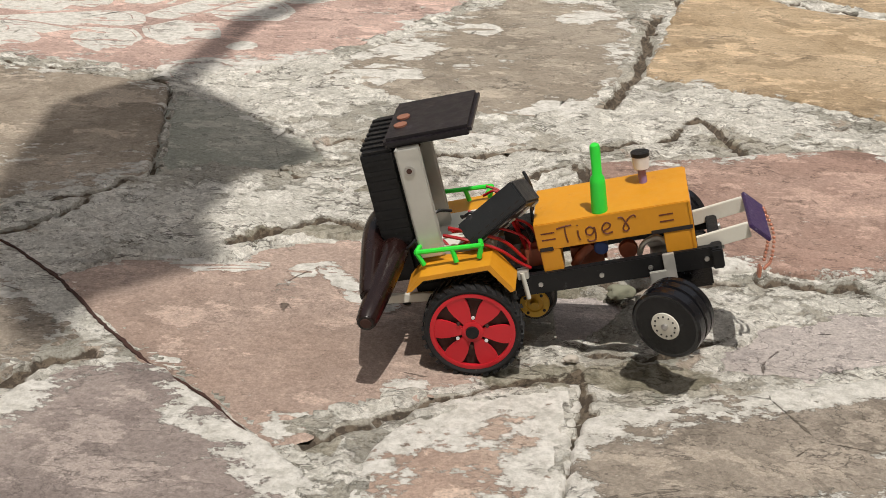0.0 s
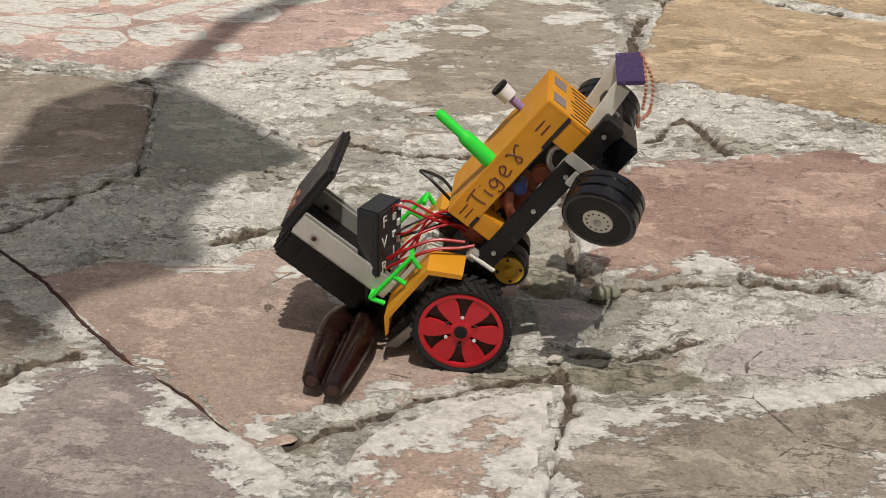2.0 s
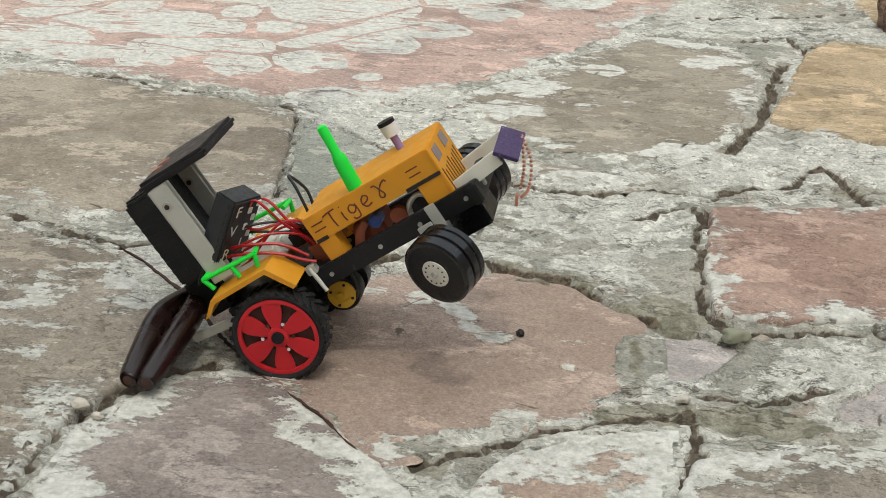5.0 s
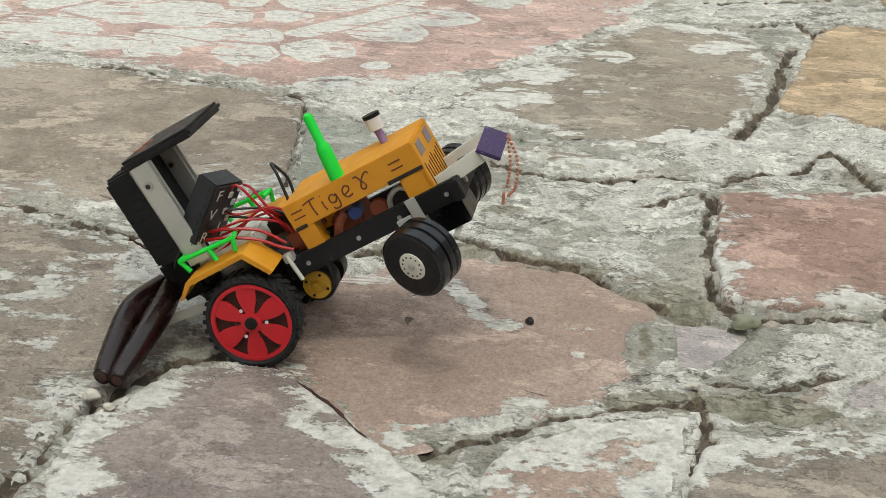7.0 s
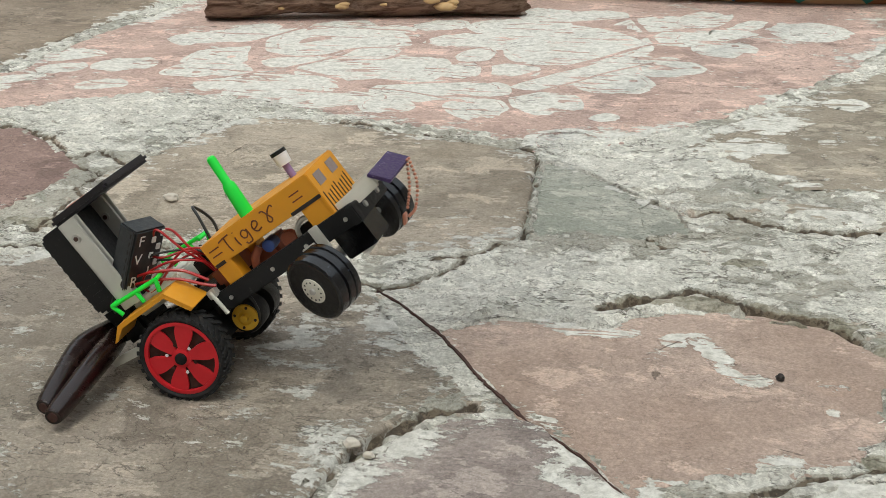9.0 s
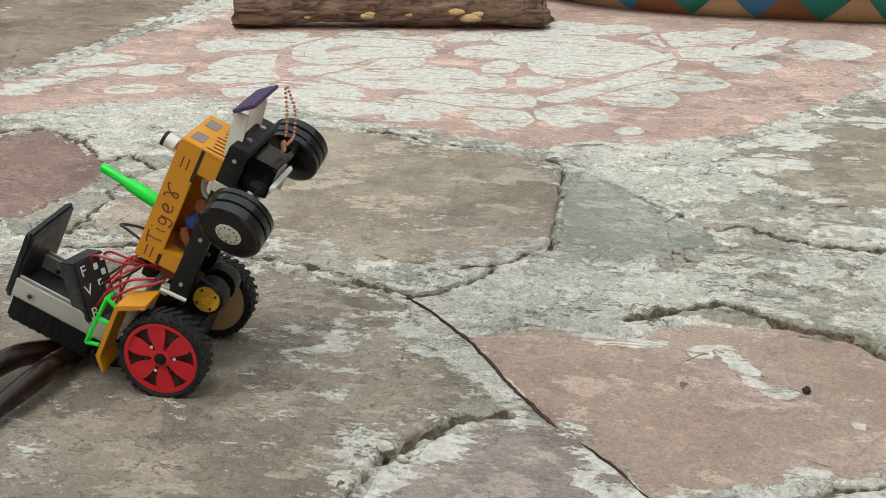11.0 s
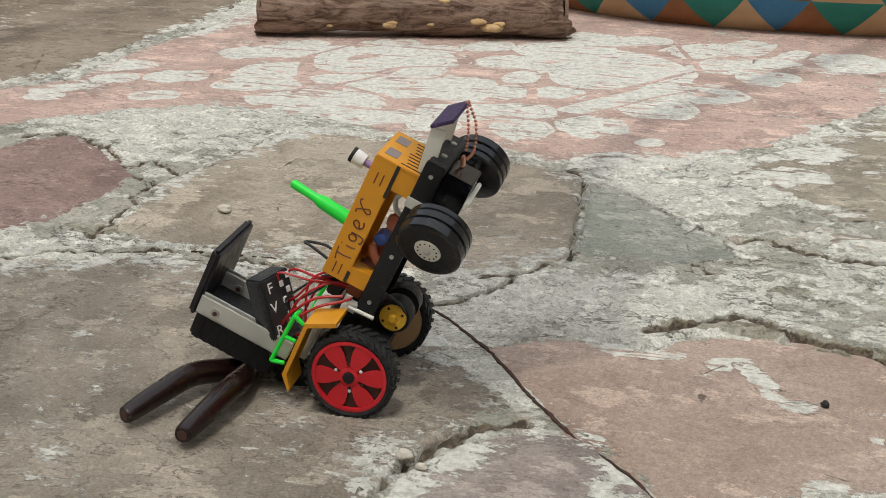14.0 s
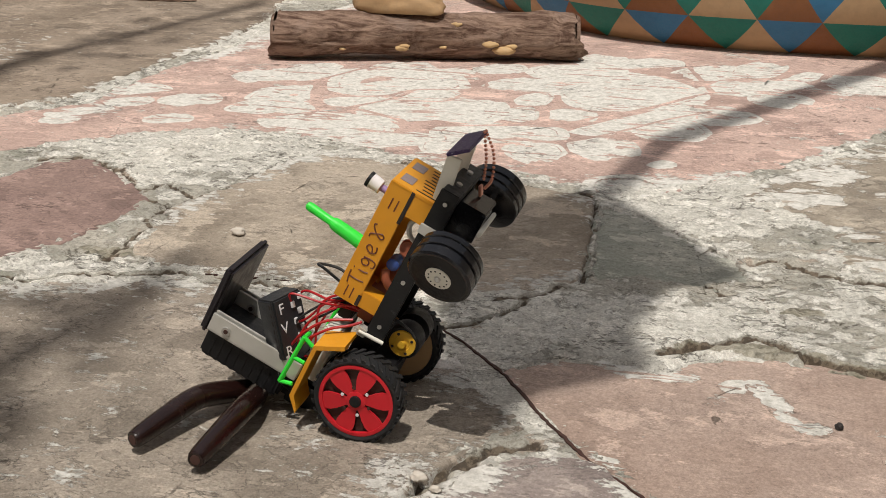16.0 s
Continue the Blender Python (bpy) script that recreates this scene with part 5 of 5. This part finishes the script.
def build_log():
    t = tagged(new("log"), "rough brown log with bracket fungus lying on the painting", "log")
    a, b = Vector((-0.970, 1.125, 0.038)), Vector((-0.494, 1.247, 0.037))
    ax = (b - a).normalized()
    side = ax.cross(Vector((0, 0, 1))).normalized()
    up = side.cross(ax)
    bm = bmesh.new()
    rings = []
    for k in range(61):
        u = k / 60
        p = a.lerp(b, u)
        ring = []
        for j in range(40):
            th = 2 * math.pi * j / 40
            r = 0.0370 + 0.0060 * noise.noise(Vector((u * 4, math.cos(th) * 1.2, math.sin(th) * 1.2))) + 0.0042 * noise.noise(Vector((u * 5, math.cos(th) * 5, math.sin(th) * 5 + 3))) + 0.0028 * noise.noise(Vector((u * 18, math.cos(th) * 10, math.sin(th) * 10)))
            r += 0.006 * math.exp(-((u - 0.9) / 0.05) ** 2) * max(0, math.cos(th - 0.9))
            q = p + (side * math.cos(th) + up * math.sin(th)) * r
            # hollow underside and ragged, slanting ends
            q.z += 0.006 * max(0, -math.sin(th)) * math.exp(-((u - 0.27) / 0.17) ** 2)
            if k in (0, 60):
                q += ax * (-0.010 * math.sin(th) if k else 0.012 * math.sin(th)) + ax * 0.014 * noise.noise(Vector((math.cos(th) * 3, math.sin(th) * 3, k)))
            ring.append(bm.verts.new(q))
        rings.append(ring)
    for r0, r1 in zip(rings, rings[1:]):
        for j in range(40):
            bm.faces.new((r0[j], r0[(j + 1) % 40], r1[(j + 1) % 40], r1[j]))
    part("trunk", bm, M_BARK, t)
    for k, p in ((0, a), (60, b)):
        bm = bmesh.new()
        d = ax if k else -ax
        ring = [bm.verts.new(p + (side * math.cos(th) + up * math.sin(th)) * 0.031 + d * 0.002) for th in (2 * math.pi * j / 28 for j in range(28))]
        rim = [bm.verts.new(p + (side * math.cos(th) + up * math.sin(th)) * 0.036 - d * 0.004) for th in (2 * math.pi * j / 28 for j in range(28))]
        bm.faces.new(ring)
        for j in range(28):
            bm.faces.new((ring[j], ring[(j + 1) % 28], rim[(j + 1) % 28], rim[j]))
        part("cut_end", bm, M_BARK, t)
    for u, h, s in ((0.445, 0.022, 0.012), (0.455, 0.026, 0.009), (0.735, 0.030, 0.014), (0.775, 0.020, 0.019), (0.80, 0.026, 0.010), (0.62, 0.060, 0.009), (0.58, 0.024, 0.006), (0.25, 0.020, 0.006)):
        bm = bmesh.new()
        p = a.lerp(b, u)
        off = math.sqrt(max(0, 0.038 ** 2 - (h - 0.038) ** 2))
        bmesh.ops.create_icosphere(bm, subdivisions=3, radius=1, matrix=Matrix.Translation((p.x, p.y - off, h)) @ Matrix.Diagonal((s, s * 0.7, s * 0.38, 1)))
        for v in bm.verts:
            v.co += Vector((1, 1, 1)) * 0.0016 * noise.noise(v.co * 160)
        part("fungus", bm, M_FUNGUS, t, "tan bracket fungus")
    return t


build_log()


def lump(name, centre, size, material, label, category, seed, rough=0.25, sub=3, turn=0.0):
    bm = bmesh.new()
    bmesh.ops.create_icosphere(bm, subdivisions=sub, radius=1)
    for v in bm.verts:
        v.co *= 1 + rough * noise.noise(v.co * 1.3 + Vector((seed, 0, 0))) + rough * 0.5 * noise.noise(v.co * 3.7 + Vector((0, seed, 0)))
        v.co.z = max(v.co.z, -0.55)
    bmesh.ops.transform(bm, matrix=Matrix.Translation(centre) @ Matrix.Rotation(turn, 4, "Z") @ Matrix.Diagonal((*size, 1)), verts=bm.verts)
    return tagged(new(name, finish(name, bm, material, True, 60)), label, category)


lump("wood_chunk", (-0.775, 1.180, 0.090), (0.080, 0.030, 0.030), M_CUT, "pale tan chunk of wood resting on the log", "wood", 3.1, 0.2, 4)
lump("wood_stump", (0.445, 1.125, 0.035), (0.062, 0.050, 0.065), M_BARK, "brown stump of wood at the edge of the pavement", "wood", 8.4, 0.2, 4)
lump("dark_lump", (-1.46, 1.585, 0.008), (0.095, 0.014, 0.014), M_BARK, "dark long lump on the brown flagstone", "stick", 5.5, 0.3, 3)
M_PEBBLE = plain("pale_pebble", (0.55, 0.50, 0.43), 0.85, grain=0.2, scale=150, bump=0.001)
M_DARK = plain("dark_dropping", (0.025, 0.020, 0.018), 0.8)
for i, (x, y, s) in enumerate(((-0.629, 0.288, 0.0070), (-0.306, -0.117, 0.0055), (0.056, -0.036, 0.0042), (-0.291, -0.127, 0.0036))):
    tagged(lump("pebble", (x, y, 0.002 + s * 0.45), (s, s * 0.8, s * 0.6), M_PEBBLE, "small pale chip of stone on the pavement", "pebble", i * 2.3, 0.4), group="loose stone chips")
lump("stone_chip", (0.097, 0.064, 0.004), (0.011, 0.007, 0.005), plain("green_chip", (0.25, 0.25, 0.18), 0.85, grain=0.25, scale=120, bump=0.001), "grey-green chip of stone beside the brick-red flagstone", "stone", 9.3, 0.4, 3, 0.4)
lump("dark_crumb", (-0.052, 0.040, 0.002), (0.0026, 0.0032, 0.0026), M_DARK, "small black crumb on the red-brown flagstone", "crumb", 7.7, 0.5)

M_PRINT = [plain("printed_" + n, c, 0.6, grain=0.1, scale=300) for n, c in (("teal", (0.006, 0.165, 0.125)), ("blue", (0.028, 0.155, 0.30)), ("brown", (0.22, 0.085, 0.028)), ("tan", (0.43, 0.285, 0.155)))]


def build_cushion():
    """A long stuffed cushion, printed with rows of triangles."""
    spine = smooth_path([(-1.08, 2.40, 0), (-0.80, 1.87, 0), (-0.68, 1.70, 0), (-0.50, 1.53, 0), (-0.34, 1.465, 0), (-0.16, 1.45, 0), (0.0, 1.458, 0), (0.25, 1.51, 0), (0.6, 1.62, 0)], 24)
    dist = [0.0]
    for p, q in zip(spine, spine[1:]):
        dist.append(dist[-1] + (q - p).length)
    def place(s, h):
        s = min(max(s, 0), dist[-1] - 1e-6)
        k = max(i for i in range(len(dist) - 1) if dist[i] <= s)
        f = (s - dist[k]) / (dist[k + 1] - dist[k])
        p = spine[k].lerp(spine[k + 1], f)
        d = (spine[k + 1] - spine[k]).normalized()
        out = Vector((d.y, -d.x, 0))
        th = radians(-60) + h
        return p + out * 0.10 * math.cos(th) + Vector((0, 0, 0.118 + 0.135 * math.sin(th)))
    bm = bmesh.new()
    wide, rows = 0.100, 7
    n = int(dist[-1] / wide)
    faces = []
    def patch(a, b, c, mat):
        """A triangle cut small, so that it bends with the cushion."""
        m = 4
        grid = {}
        for i in range(m + 1):
            for j in range(m + 1 - i):
                u, v = i / m, j / m
                s = a[0] + (b[0] - a[0]) * u + (c[0] - a[0]) * v
                h = a[1] + (b[1] - a[1]) * u + (c[1] - a[1]) * v
                grid[i, j] = bm.verts.new(place(s, h))
        for i in range(m):
            for j in range(m - i):
                faces.append((bm.faces.new((grid[i, j], grid[i + 1, j], grid[i, j + 1])), mat))
                if i + j < m - 1:
                    faces.append((bm.faces.new((grid[i + 1, j], grid[i + 1, j + 1], grid[i, j + 1])), mat))
    tall = radians(34)
    rng = random.Random(4)
    for r in range(rows):
        for k in range(n):
            s0, h0 = k * wide + (wide / 2 if r % 2 else 0), r * tall
            patch((s0, h0), (s0 + wide, h0), (s0 + wide / 2, h0 + tall), (2, 3)[(k + r) % 2])
            patch((s0 + wide / 2, h0 + tall), (s0 + wide, h0), (s0 + wide * 1.5, h0 + tall), (0, 1)[(k + r * 2) % 2] if rng.random() < 0.9 else 0)
    for f, mat in faces:
        f.material_index = mat
    bmesh.ops.remove_doubles(bm, verts=bm.verts, dist=0.0004)
    me = finish("cushion", bm, M_PRINT[0], True, 60)
    for m in M_PRINT[1:]:
        me.materials.append(m)
    return tagged(new("cushion", me), "long stuffed cushion printed with teal, blue and brown triangles", "cushion")


build_cushion()


# ---- unseen plain walls round the pavement, added to block low sky light ----
M_PLASTER = plain("weathered_plaster", (0.42, 0.37, 0.31), 0.9, grain=0.2, scale=3, bump=0.002, spec=0.2)
for wall_name, x0, x1, y0, y1 in (("unseen_wall_north", -4500, 3400, 4300, 4500), ("unseen_wall_south", -4500, 3400, -3200, -3000), ("unseen_wall_west", -4700, -4500, -3200, 4500), ("unseen_wall_east", 3400, 3600, -3200, 4500)):
    tagged(new(wall_name, finish(wall_name, box(bmesh.new(), x0, x1, y0, y1, -60, 3000, 4), M_PLASTER)), "plain weathered plaster wall, unseen, added to cut low sky light", "wall", kind="structure")


# ---- unseen shadow caster, added overhead: a post with an arm and a panel ----
def build_post():
    t = tagged(new("shade_post"), "unseen wooden post, arm and panel added to cast the overhead shadow", "post")
    M_POST = plain("post_wood", (0.25, 0.18, 0.12), 0.8, grain=0.25, scale=60, bump=0.001)
    up = 2.3
    sx, sy = SUN_WAY.x / SUN_WAY.z * up, SUN_WAY.y / SUN_WAY.z * up
    def lift(p):
        return Vector((p[0] + sx, p[1] + sy, up))
    # outline of the wanted shadow on the ground, lifted towards the sun
    ring = [(-0.144, 0.331), (-0.167, 0.296), (-0.204, 0.269), (-0.216, 0.171), (-0.189, 0.095), (-0.265, 0.031), (-0.271, 0.002), (-0.266, -0.033), (-0.296, -0.036), (-0.343, 0.047), (-0.400, 0.218), (-0.416, 0.433), (-0.338, 0.545), (-0.278, 0.507)]
    bm = bmesh.new()
    low = [bm.verts.new(lift(p)) for p in ring]
    top = [bm.verts.new(lift(p) + Vector((0, 0, 0.012))) for p in ring]
    bm.faces.new(low)
    bm.faces.new(top)
    for k in range(len(ring)):
        j = (k + 1) % len(ring)
        bm.faces.new((low[k], low[j], top[j], top[k]))
    part("panel", bm, M_POST, t)
    a, b = lift((-0.317, 0.505)), lift((-0.280, 0.790))
    c, d = lift((-0.105, 1.160)), lift((1.5, 4.6))
    part("arm", ring_tube(bmesh.new(), [a, b, c, d], [0.019, 0.022, 0.024, 0.03], 12), M_POST, t)
    part("post", ring_tube(bmesh.new(), [(d.x, d.y, -0.01), (d.x, d.y, up + 0.1)], [0.05, 0.045], 14), M_POST, t)
    return t


build_post()


# ---- an unseen tree, added beside the pavement so that its limbs shade it ----
M_LEAF = plain("leaf", (0.06, 0.11, 0.03), 0.55, grain=0.3, scale=30)


def build_tree():
    t = tagged(new("tree"), "unseen tree with bare spreading limbs, added to cast soft shadows", "tree")
    up = 4.5
    sx, sy = SUN_WAY.x / SUN_WAY.z * up, SUN_WAY.y / SUN_WAY.z * up
    foot = Vector((-3.4, 0.6, 0))
    crown = foot + Vector((0.3, -0.6, 3.6))
    part("trunk", ring_tube(bmesh.new(), smooth_path([foot - Vector((0, 0, 0.05)), foot + Vector((0.1, 0, 1.2)), foot + Vector((0.05, -0.3, 2.5)), crown], 6), [0.16 - 0.004 * k for k in range(19)], 14), M_BARK, t)
    rng = random.Random(5)
    # ground lines on which the limbs' shadows are to fall
    for line in (((-1.37, 0.68), (-1.34, 0.93), (-1.27, 1.21), (-1.22, 1.49)), ((-0.70, -0.16), (-0.67, -0.08), (-0.65, 0.00), (-0.64, 0.07))):
        pts = [Vector((x + sx, y + sy, up + 0.1 * k)) for k, (x, y) in enumerate(line)]
        path = smooth_path([crown - Vector((0, 0, 0.3)), crown.lerp(pts[0], 0.5) + Vector((0, 0, 0.3)), *pts], 6)
        n = len(path)
        limb = part("limb", ring_tube(bmesh.new(), path, [0.036 - 0.02 * k / n for k in range(n)], 10), M_BARK, t)
        bm = bmesh.new()
        for k in range(26):
            p = path[rng.randrange(n // 3, n)] + Vector((rng.uniform(-0.10, 0.10), rng.uniform(-0.10, 0.10), rng.uniform(-0.1, 0.1)))
            m = Matrix.Translation(p) @ Euler((rng.uniform(-0.6, 0.6), rng.uniform(-0.6, 0.6), rng.uniform(0, 6.3))).to_matrix().to_4x4()
            vs = [bm.verts.new(m @ Vector(v)) for v in ((0, 0, 0), (0.025, 0.02, 0.004), (0.065, 0, 0), (0.025, -0.02, 0.004))]
            bm.faces.new(vs)
        tagged(part("leaves", bm, M_LEAF, t), kind="stuff")
    return t


build_tree()


# ---- the cloud that drifts before the sun ----
def build_cloud():
    n = Nodes("cloud", 1.0, spec=0.0)
    r = n.t.nodes.new("ShaderNodeVectorMath")
    r.operation = "LENGTH"
    n.put(n.co, r.inputs[0])
    d = n.step(n.math("ADD", r.outputs["Value"], n.math("MULTIPLY", n.noise(0.03, 3), 16)), 84, 44, 0.0, 0.93)
    clear = n.t.nodes.new("ShaderNodeBsdfTransparent")
    thin = n.t.nodes.new("ShaderNodeBsdfTranslucent")
    thin.inputs["Color"].default_value = (0.9, 0.9, 0.9, 1)
    mix = n.t.nodes.new("ShaderNodeMixShader")
    n.put(d, mix.inputs["Fac"])
    n.put(clear.outputs[0], mix.inputs[1])
    n.put(thin.outputs[0], mix.inputs[2])
    n.put(mix.outputs[0], n.t.nodes["Material Output"].inputs["Surface"])
    bm = bmesh.new()
    bmesh.ops.create_grid(bm, x_segments=48, y_segments=48, size=95)
    for v in bm.verts:
        v.co.z = 5 * noise.noise(v.co * 0.05) + 3 * noise.noise(v.co * 0.12)
    return tagged(new("cloud", finish("cloud", bm, n.m, True, 180)), "thin white fair-weather cloud drifting across the sun", "cloud")


cloud = build_cloud()


# ---- motion of the things ----
TRACTOR_WAY = [
    (0, -0.0032, 0.0005, 0.0319, -4.9, 14.6, 2.1),
    (0.5, 0.0087, 0.0011, 0.0313, -6.9, 14.3, 2.1),
    (0.75, 0.0129, 0.0041, 0.0322, -8.1, 14.6, 3.3),
    (0.9, 0.0153, 0.0059, 0.0327, -8.8, 26.0, 4.0),
    (1, 0.0170, 0.0071, 0.0331, -9.2, 40.7, 4.5),
    (1.1, 0.0148, 0.0058, 0.0332, -10.1, 51.5, 5.5),
    (1.2, 0.0125, 0.0046, 0.0333, -11.0, 60.0, 6.5),
    (1.35, 0.0092, 0.0027, 0.0335, -12.3, 64.0, 8.0),
    (1.5, 0.0059, 0.0008, 0.0336, -13.6, 62.9, 9.6),
    (2, -0.0004, 0.0054, 0.0321, -9.6, 53.0, 6.5),
    (2.5, -0.0201, 0.0054, 0.0323, -7.3, 46.0, 3.6),
    (3, -0.0580, 0.0042, 0.0321, -5.8, 45.6, 1.1),
    (3.5, -0.1004, 0.0038, 0.0330, -5.6, 45.3, 1.5),
    (4, -0.1459, 0.0035, 0.0315, -4.2, 44.8, 1.4),
    (4.5, -0.1841, 0.0027, 0.0304, -3.4, 39.4, 2.8),
    (7, -0.2219, -0.0002, 0.0297, -0.5, 32.1, -0.9),
    (7.5, -0.2747, -0.0104, 0.0309, -0.9, 34.4, 0.1),
    (8, -0.3155, -0.0088, 0.0310, 0.5, 36.1, 0.9),
    (8.5, -0.3818, -0.0224, 0.0294, 3.9, 32.3, -2.2),
    (9, -0.4398, -0.0251, 0.0307, 3.0, 36.2, 0.1),
    (9.2, -0.4572, -0.0307, 0.0310, 3.8, 36.7, -0.2),
    (10.2, -0.5000, -0.0320, 0.0311, 2.7, 46.0, 1.8),
    (11.3, -0.4687, -0.0313, 0.0313, 1.5, 66.0, 4.1),
    (11.5, -0.4598, -0.0329, 0.0313, 1.4, 65.6, 4.0),
    (12, -0.4392, -0.0280, 0.0312, 3.4, 65.1, 1.6),
    (12.5, -0.4014, -0.0255, 0.0300, 4.0, 62.3, 0.6),
    (13, -0.3799, -0.0243, 0.0305, 3.7, 63.2, 0.9),
    (13.5, -0.3646, -0.0177, 0.0308, 2.1, 64.6, 2.3),
    (14, -0.3637, -0.0173, 0.0309, 1.5, 64.8, 2.5),
    (14.5, -0.3668, -0.0223, 0.0310, 1.9, 57.5, 0.4),
    (15, -0.3653, -0.0203, 0.0310, 1.5, 61.9, 1.4),
    (15.5, -0.3667, -0.0235, 0.0310, 0.6, 58.2, 0.8),
    (16, -0.3660, -0.0206, 0.0302, 1.4, 62.9, 0.8),
]

# ends of the far and the near grip, from the axle's middle on the ground, ahead and to the side
GRIP_ENDS = [
    (0, (-0.0600, -0.0739, 0.058), (-0.0594, -0.0913, 0.050)),
    (0.75, (-0.0600, -0.0750, 0.057), (-0.0594, -0.0920, 0.049)),
    (1, (-0.0654, -0.0880, 0.030), (-0.0600, -0.1004, 0.022)),
    (1.2, (-0.0710, -0.1000, 0.014), (-0.0595, -0.1120, 0.011)),
    (1.5, (-0.0743, -0.1080, 0.011), (-0.0590, -0.1184, 0.011)),
    (3.5, (-0.0798, -0.0966, 0.011), (-0.0669, -0.0983, 0.011)),
    (7, (-0.0799, -0.1052, 0.011), (-0.0698, -0.1075, 0.011)),
    (9, (-0.0778, -0.1005, 0.011), (-0.0647, -0.1134, 0.012)),
    (9.2, (-0.0790, -0.1010, 0.011), (-0.0650, -0.1140, 0.012)),
    (11.3, (-0.1340, -0.1120, 0.011), (-0.0900, -0.1270, 0.011)),
    (16, (-0.1348, -0.1134, 0.011), (-0.0833, -0.1267, 0.011)),
]


# where the pliers are held, in the tractor's space
PIVOTS = [(0, (-0.046, -0.010, 0.052)), (0.75, (-0.046, -0.010, 0.052)), (1.2, (-0.056, -0.008, 0.044)), (3.5, (-0.062, -0.006, 0.038)), (9.2, (-0.060, -0.006, 0.034)), (11.3, (-0.058, -0.008, 0.068)), (16, (-0.058, -0.008, 0.068))]


def between(rows, t):
    for a, b in zip(rows, rows[1:]):
        if a[0] <= t <= b[0]:
            f = (t - a[0]) / (b[0] - a[0])
            return [Vector(u).lerp(Vector(v), f) for u, v in zip(a[1:], b[1:])]
    return [Vector(u) for u in rows[-1][1:]]


def tractor_at(t):
    for a, b in zip(TRACTOR_WAY, TRACTOR_WAY[1:]):
        if a[0] <= t <= b[0]:
            f = (t - a[0]) / (b[0] - a[0])
            return [u + (v - u) * f for u, v in zip(a, b)]
    return list(TRACTOR_WAY[-1])


def motions():
    def body(row):
        _, x, y, z, yaw, pitch, roll = row
        return pose(x, y, z, roll, -pitch, yaw)

    walk(tractor, [(row[0], body(row)) for row in TRACTOR_WAY])
    # the rear wheels roll over the ground
    times = sorted({row[0] for row in TRACTOR_WAY} | {0.25 * k for k in range(65)})
    turned, last, rows = WHEEL_START, tractor_at(0), []
    for t in times:
        now = tractor_at(t)
        ahead = (now[1] - last[1]) * math.cos(radians(now[4])) + (now[2] - last[2]) * math.sin(radians(now[4]))
        turned += math.degrees(ahead / 0.0312)
        last = now
        rows.append((t, turned + now[5]))
    for wheel, y in zip(rear_wheels, (-0.0555, 0.0585)):
        walk(wheel, [(t, pose(0, y, 0, 0, a, 0)) for t, a in rows])
    # the control box slips back as the nose goes up
    walk(control_box, [(t, pose(x, -0.023, z, -24, a, 0)) for t, x, z, a in ((0, 0.0275, 0.062, -31), (0.75, 0.0275, 0.062, -31), (1.2, 0.009, 0.0715, -35), (1.5, 0.0040, 0.072, -36.5), (16, 0.0040, 0.072, -36.5))])
    # the pliers trail behind, the chain hangs from the nose
    way, ends, hang = [], [[], []], []
    for row in TRACTOR_WAY:
        t, x, y, z, yaw = row[:5]
        m = body(row)
        heading = pose(x, y, 0, 0, 0, yaw)
        pivot = m @ between(PIVOTS, t)[0]
        base = Matrix.Translation(pivot) @ pose(0, 0, 0, 0, 0, yaw)
        way.append((t, base))
        for k, end in enumerate(between(GRIP_ENDS, t)):
            tip = base.inverted() @ (heading @ end)
            d = tip.normalized()
            turn = (-d).to_track_quat("X", "Z").to_matrix().to_4x4()
            ends[k].append((t, Matrix.Translation(tip - turn @ Vector((-0.100, 0, 0))) @ turn))
        hang.append((t, Matrix.Translation(m @ Vector((0.186, 0.016, 0.016)))))
    walk(pliers, way)
    for g, rows in zip(grips, ends):
        walk(g, rows)
    walk(chain, hang)
    # the cloud slides in front of the sun and off again
    centre = SUN_WAY * 240
    walk(cloud, [(t, pose(centre.x + x, centre.y + 6, centre.z)) for t, x in ((0, 120), (2.3, 96), (2.7, 80), (3.1, 62), (3.5, 49), (4.1, 38), (7, 22), (9, 0), (12, -26), (13.4, -36), (14.2, -43), (14.8, -48), (15.2, -54), (15.5, -62), (16, -100))])


WHEEL_START = 0.0
motions()
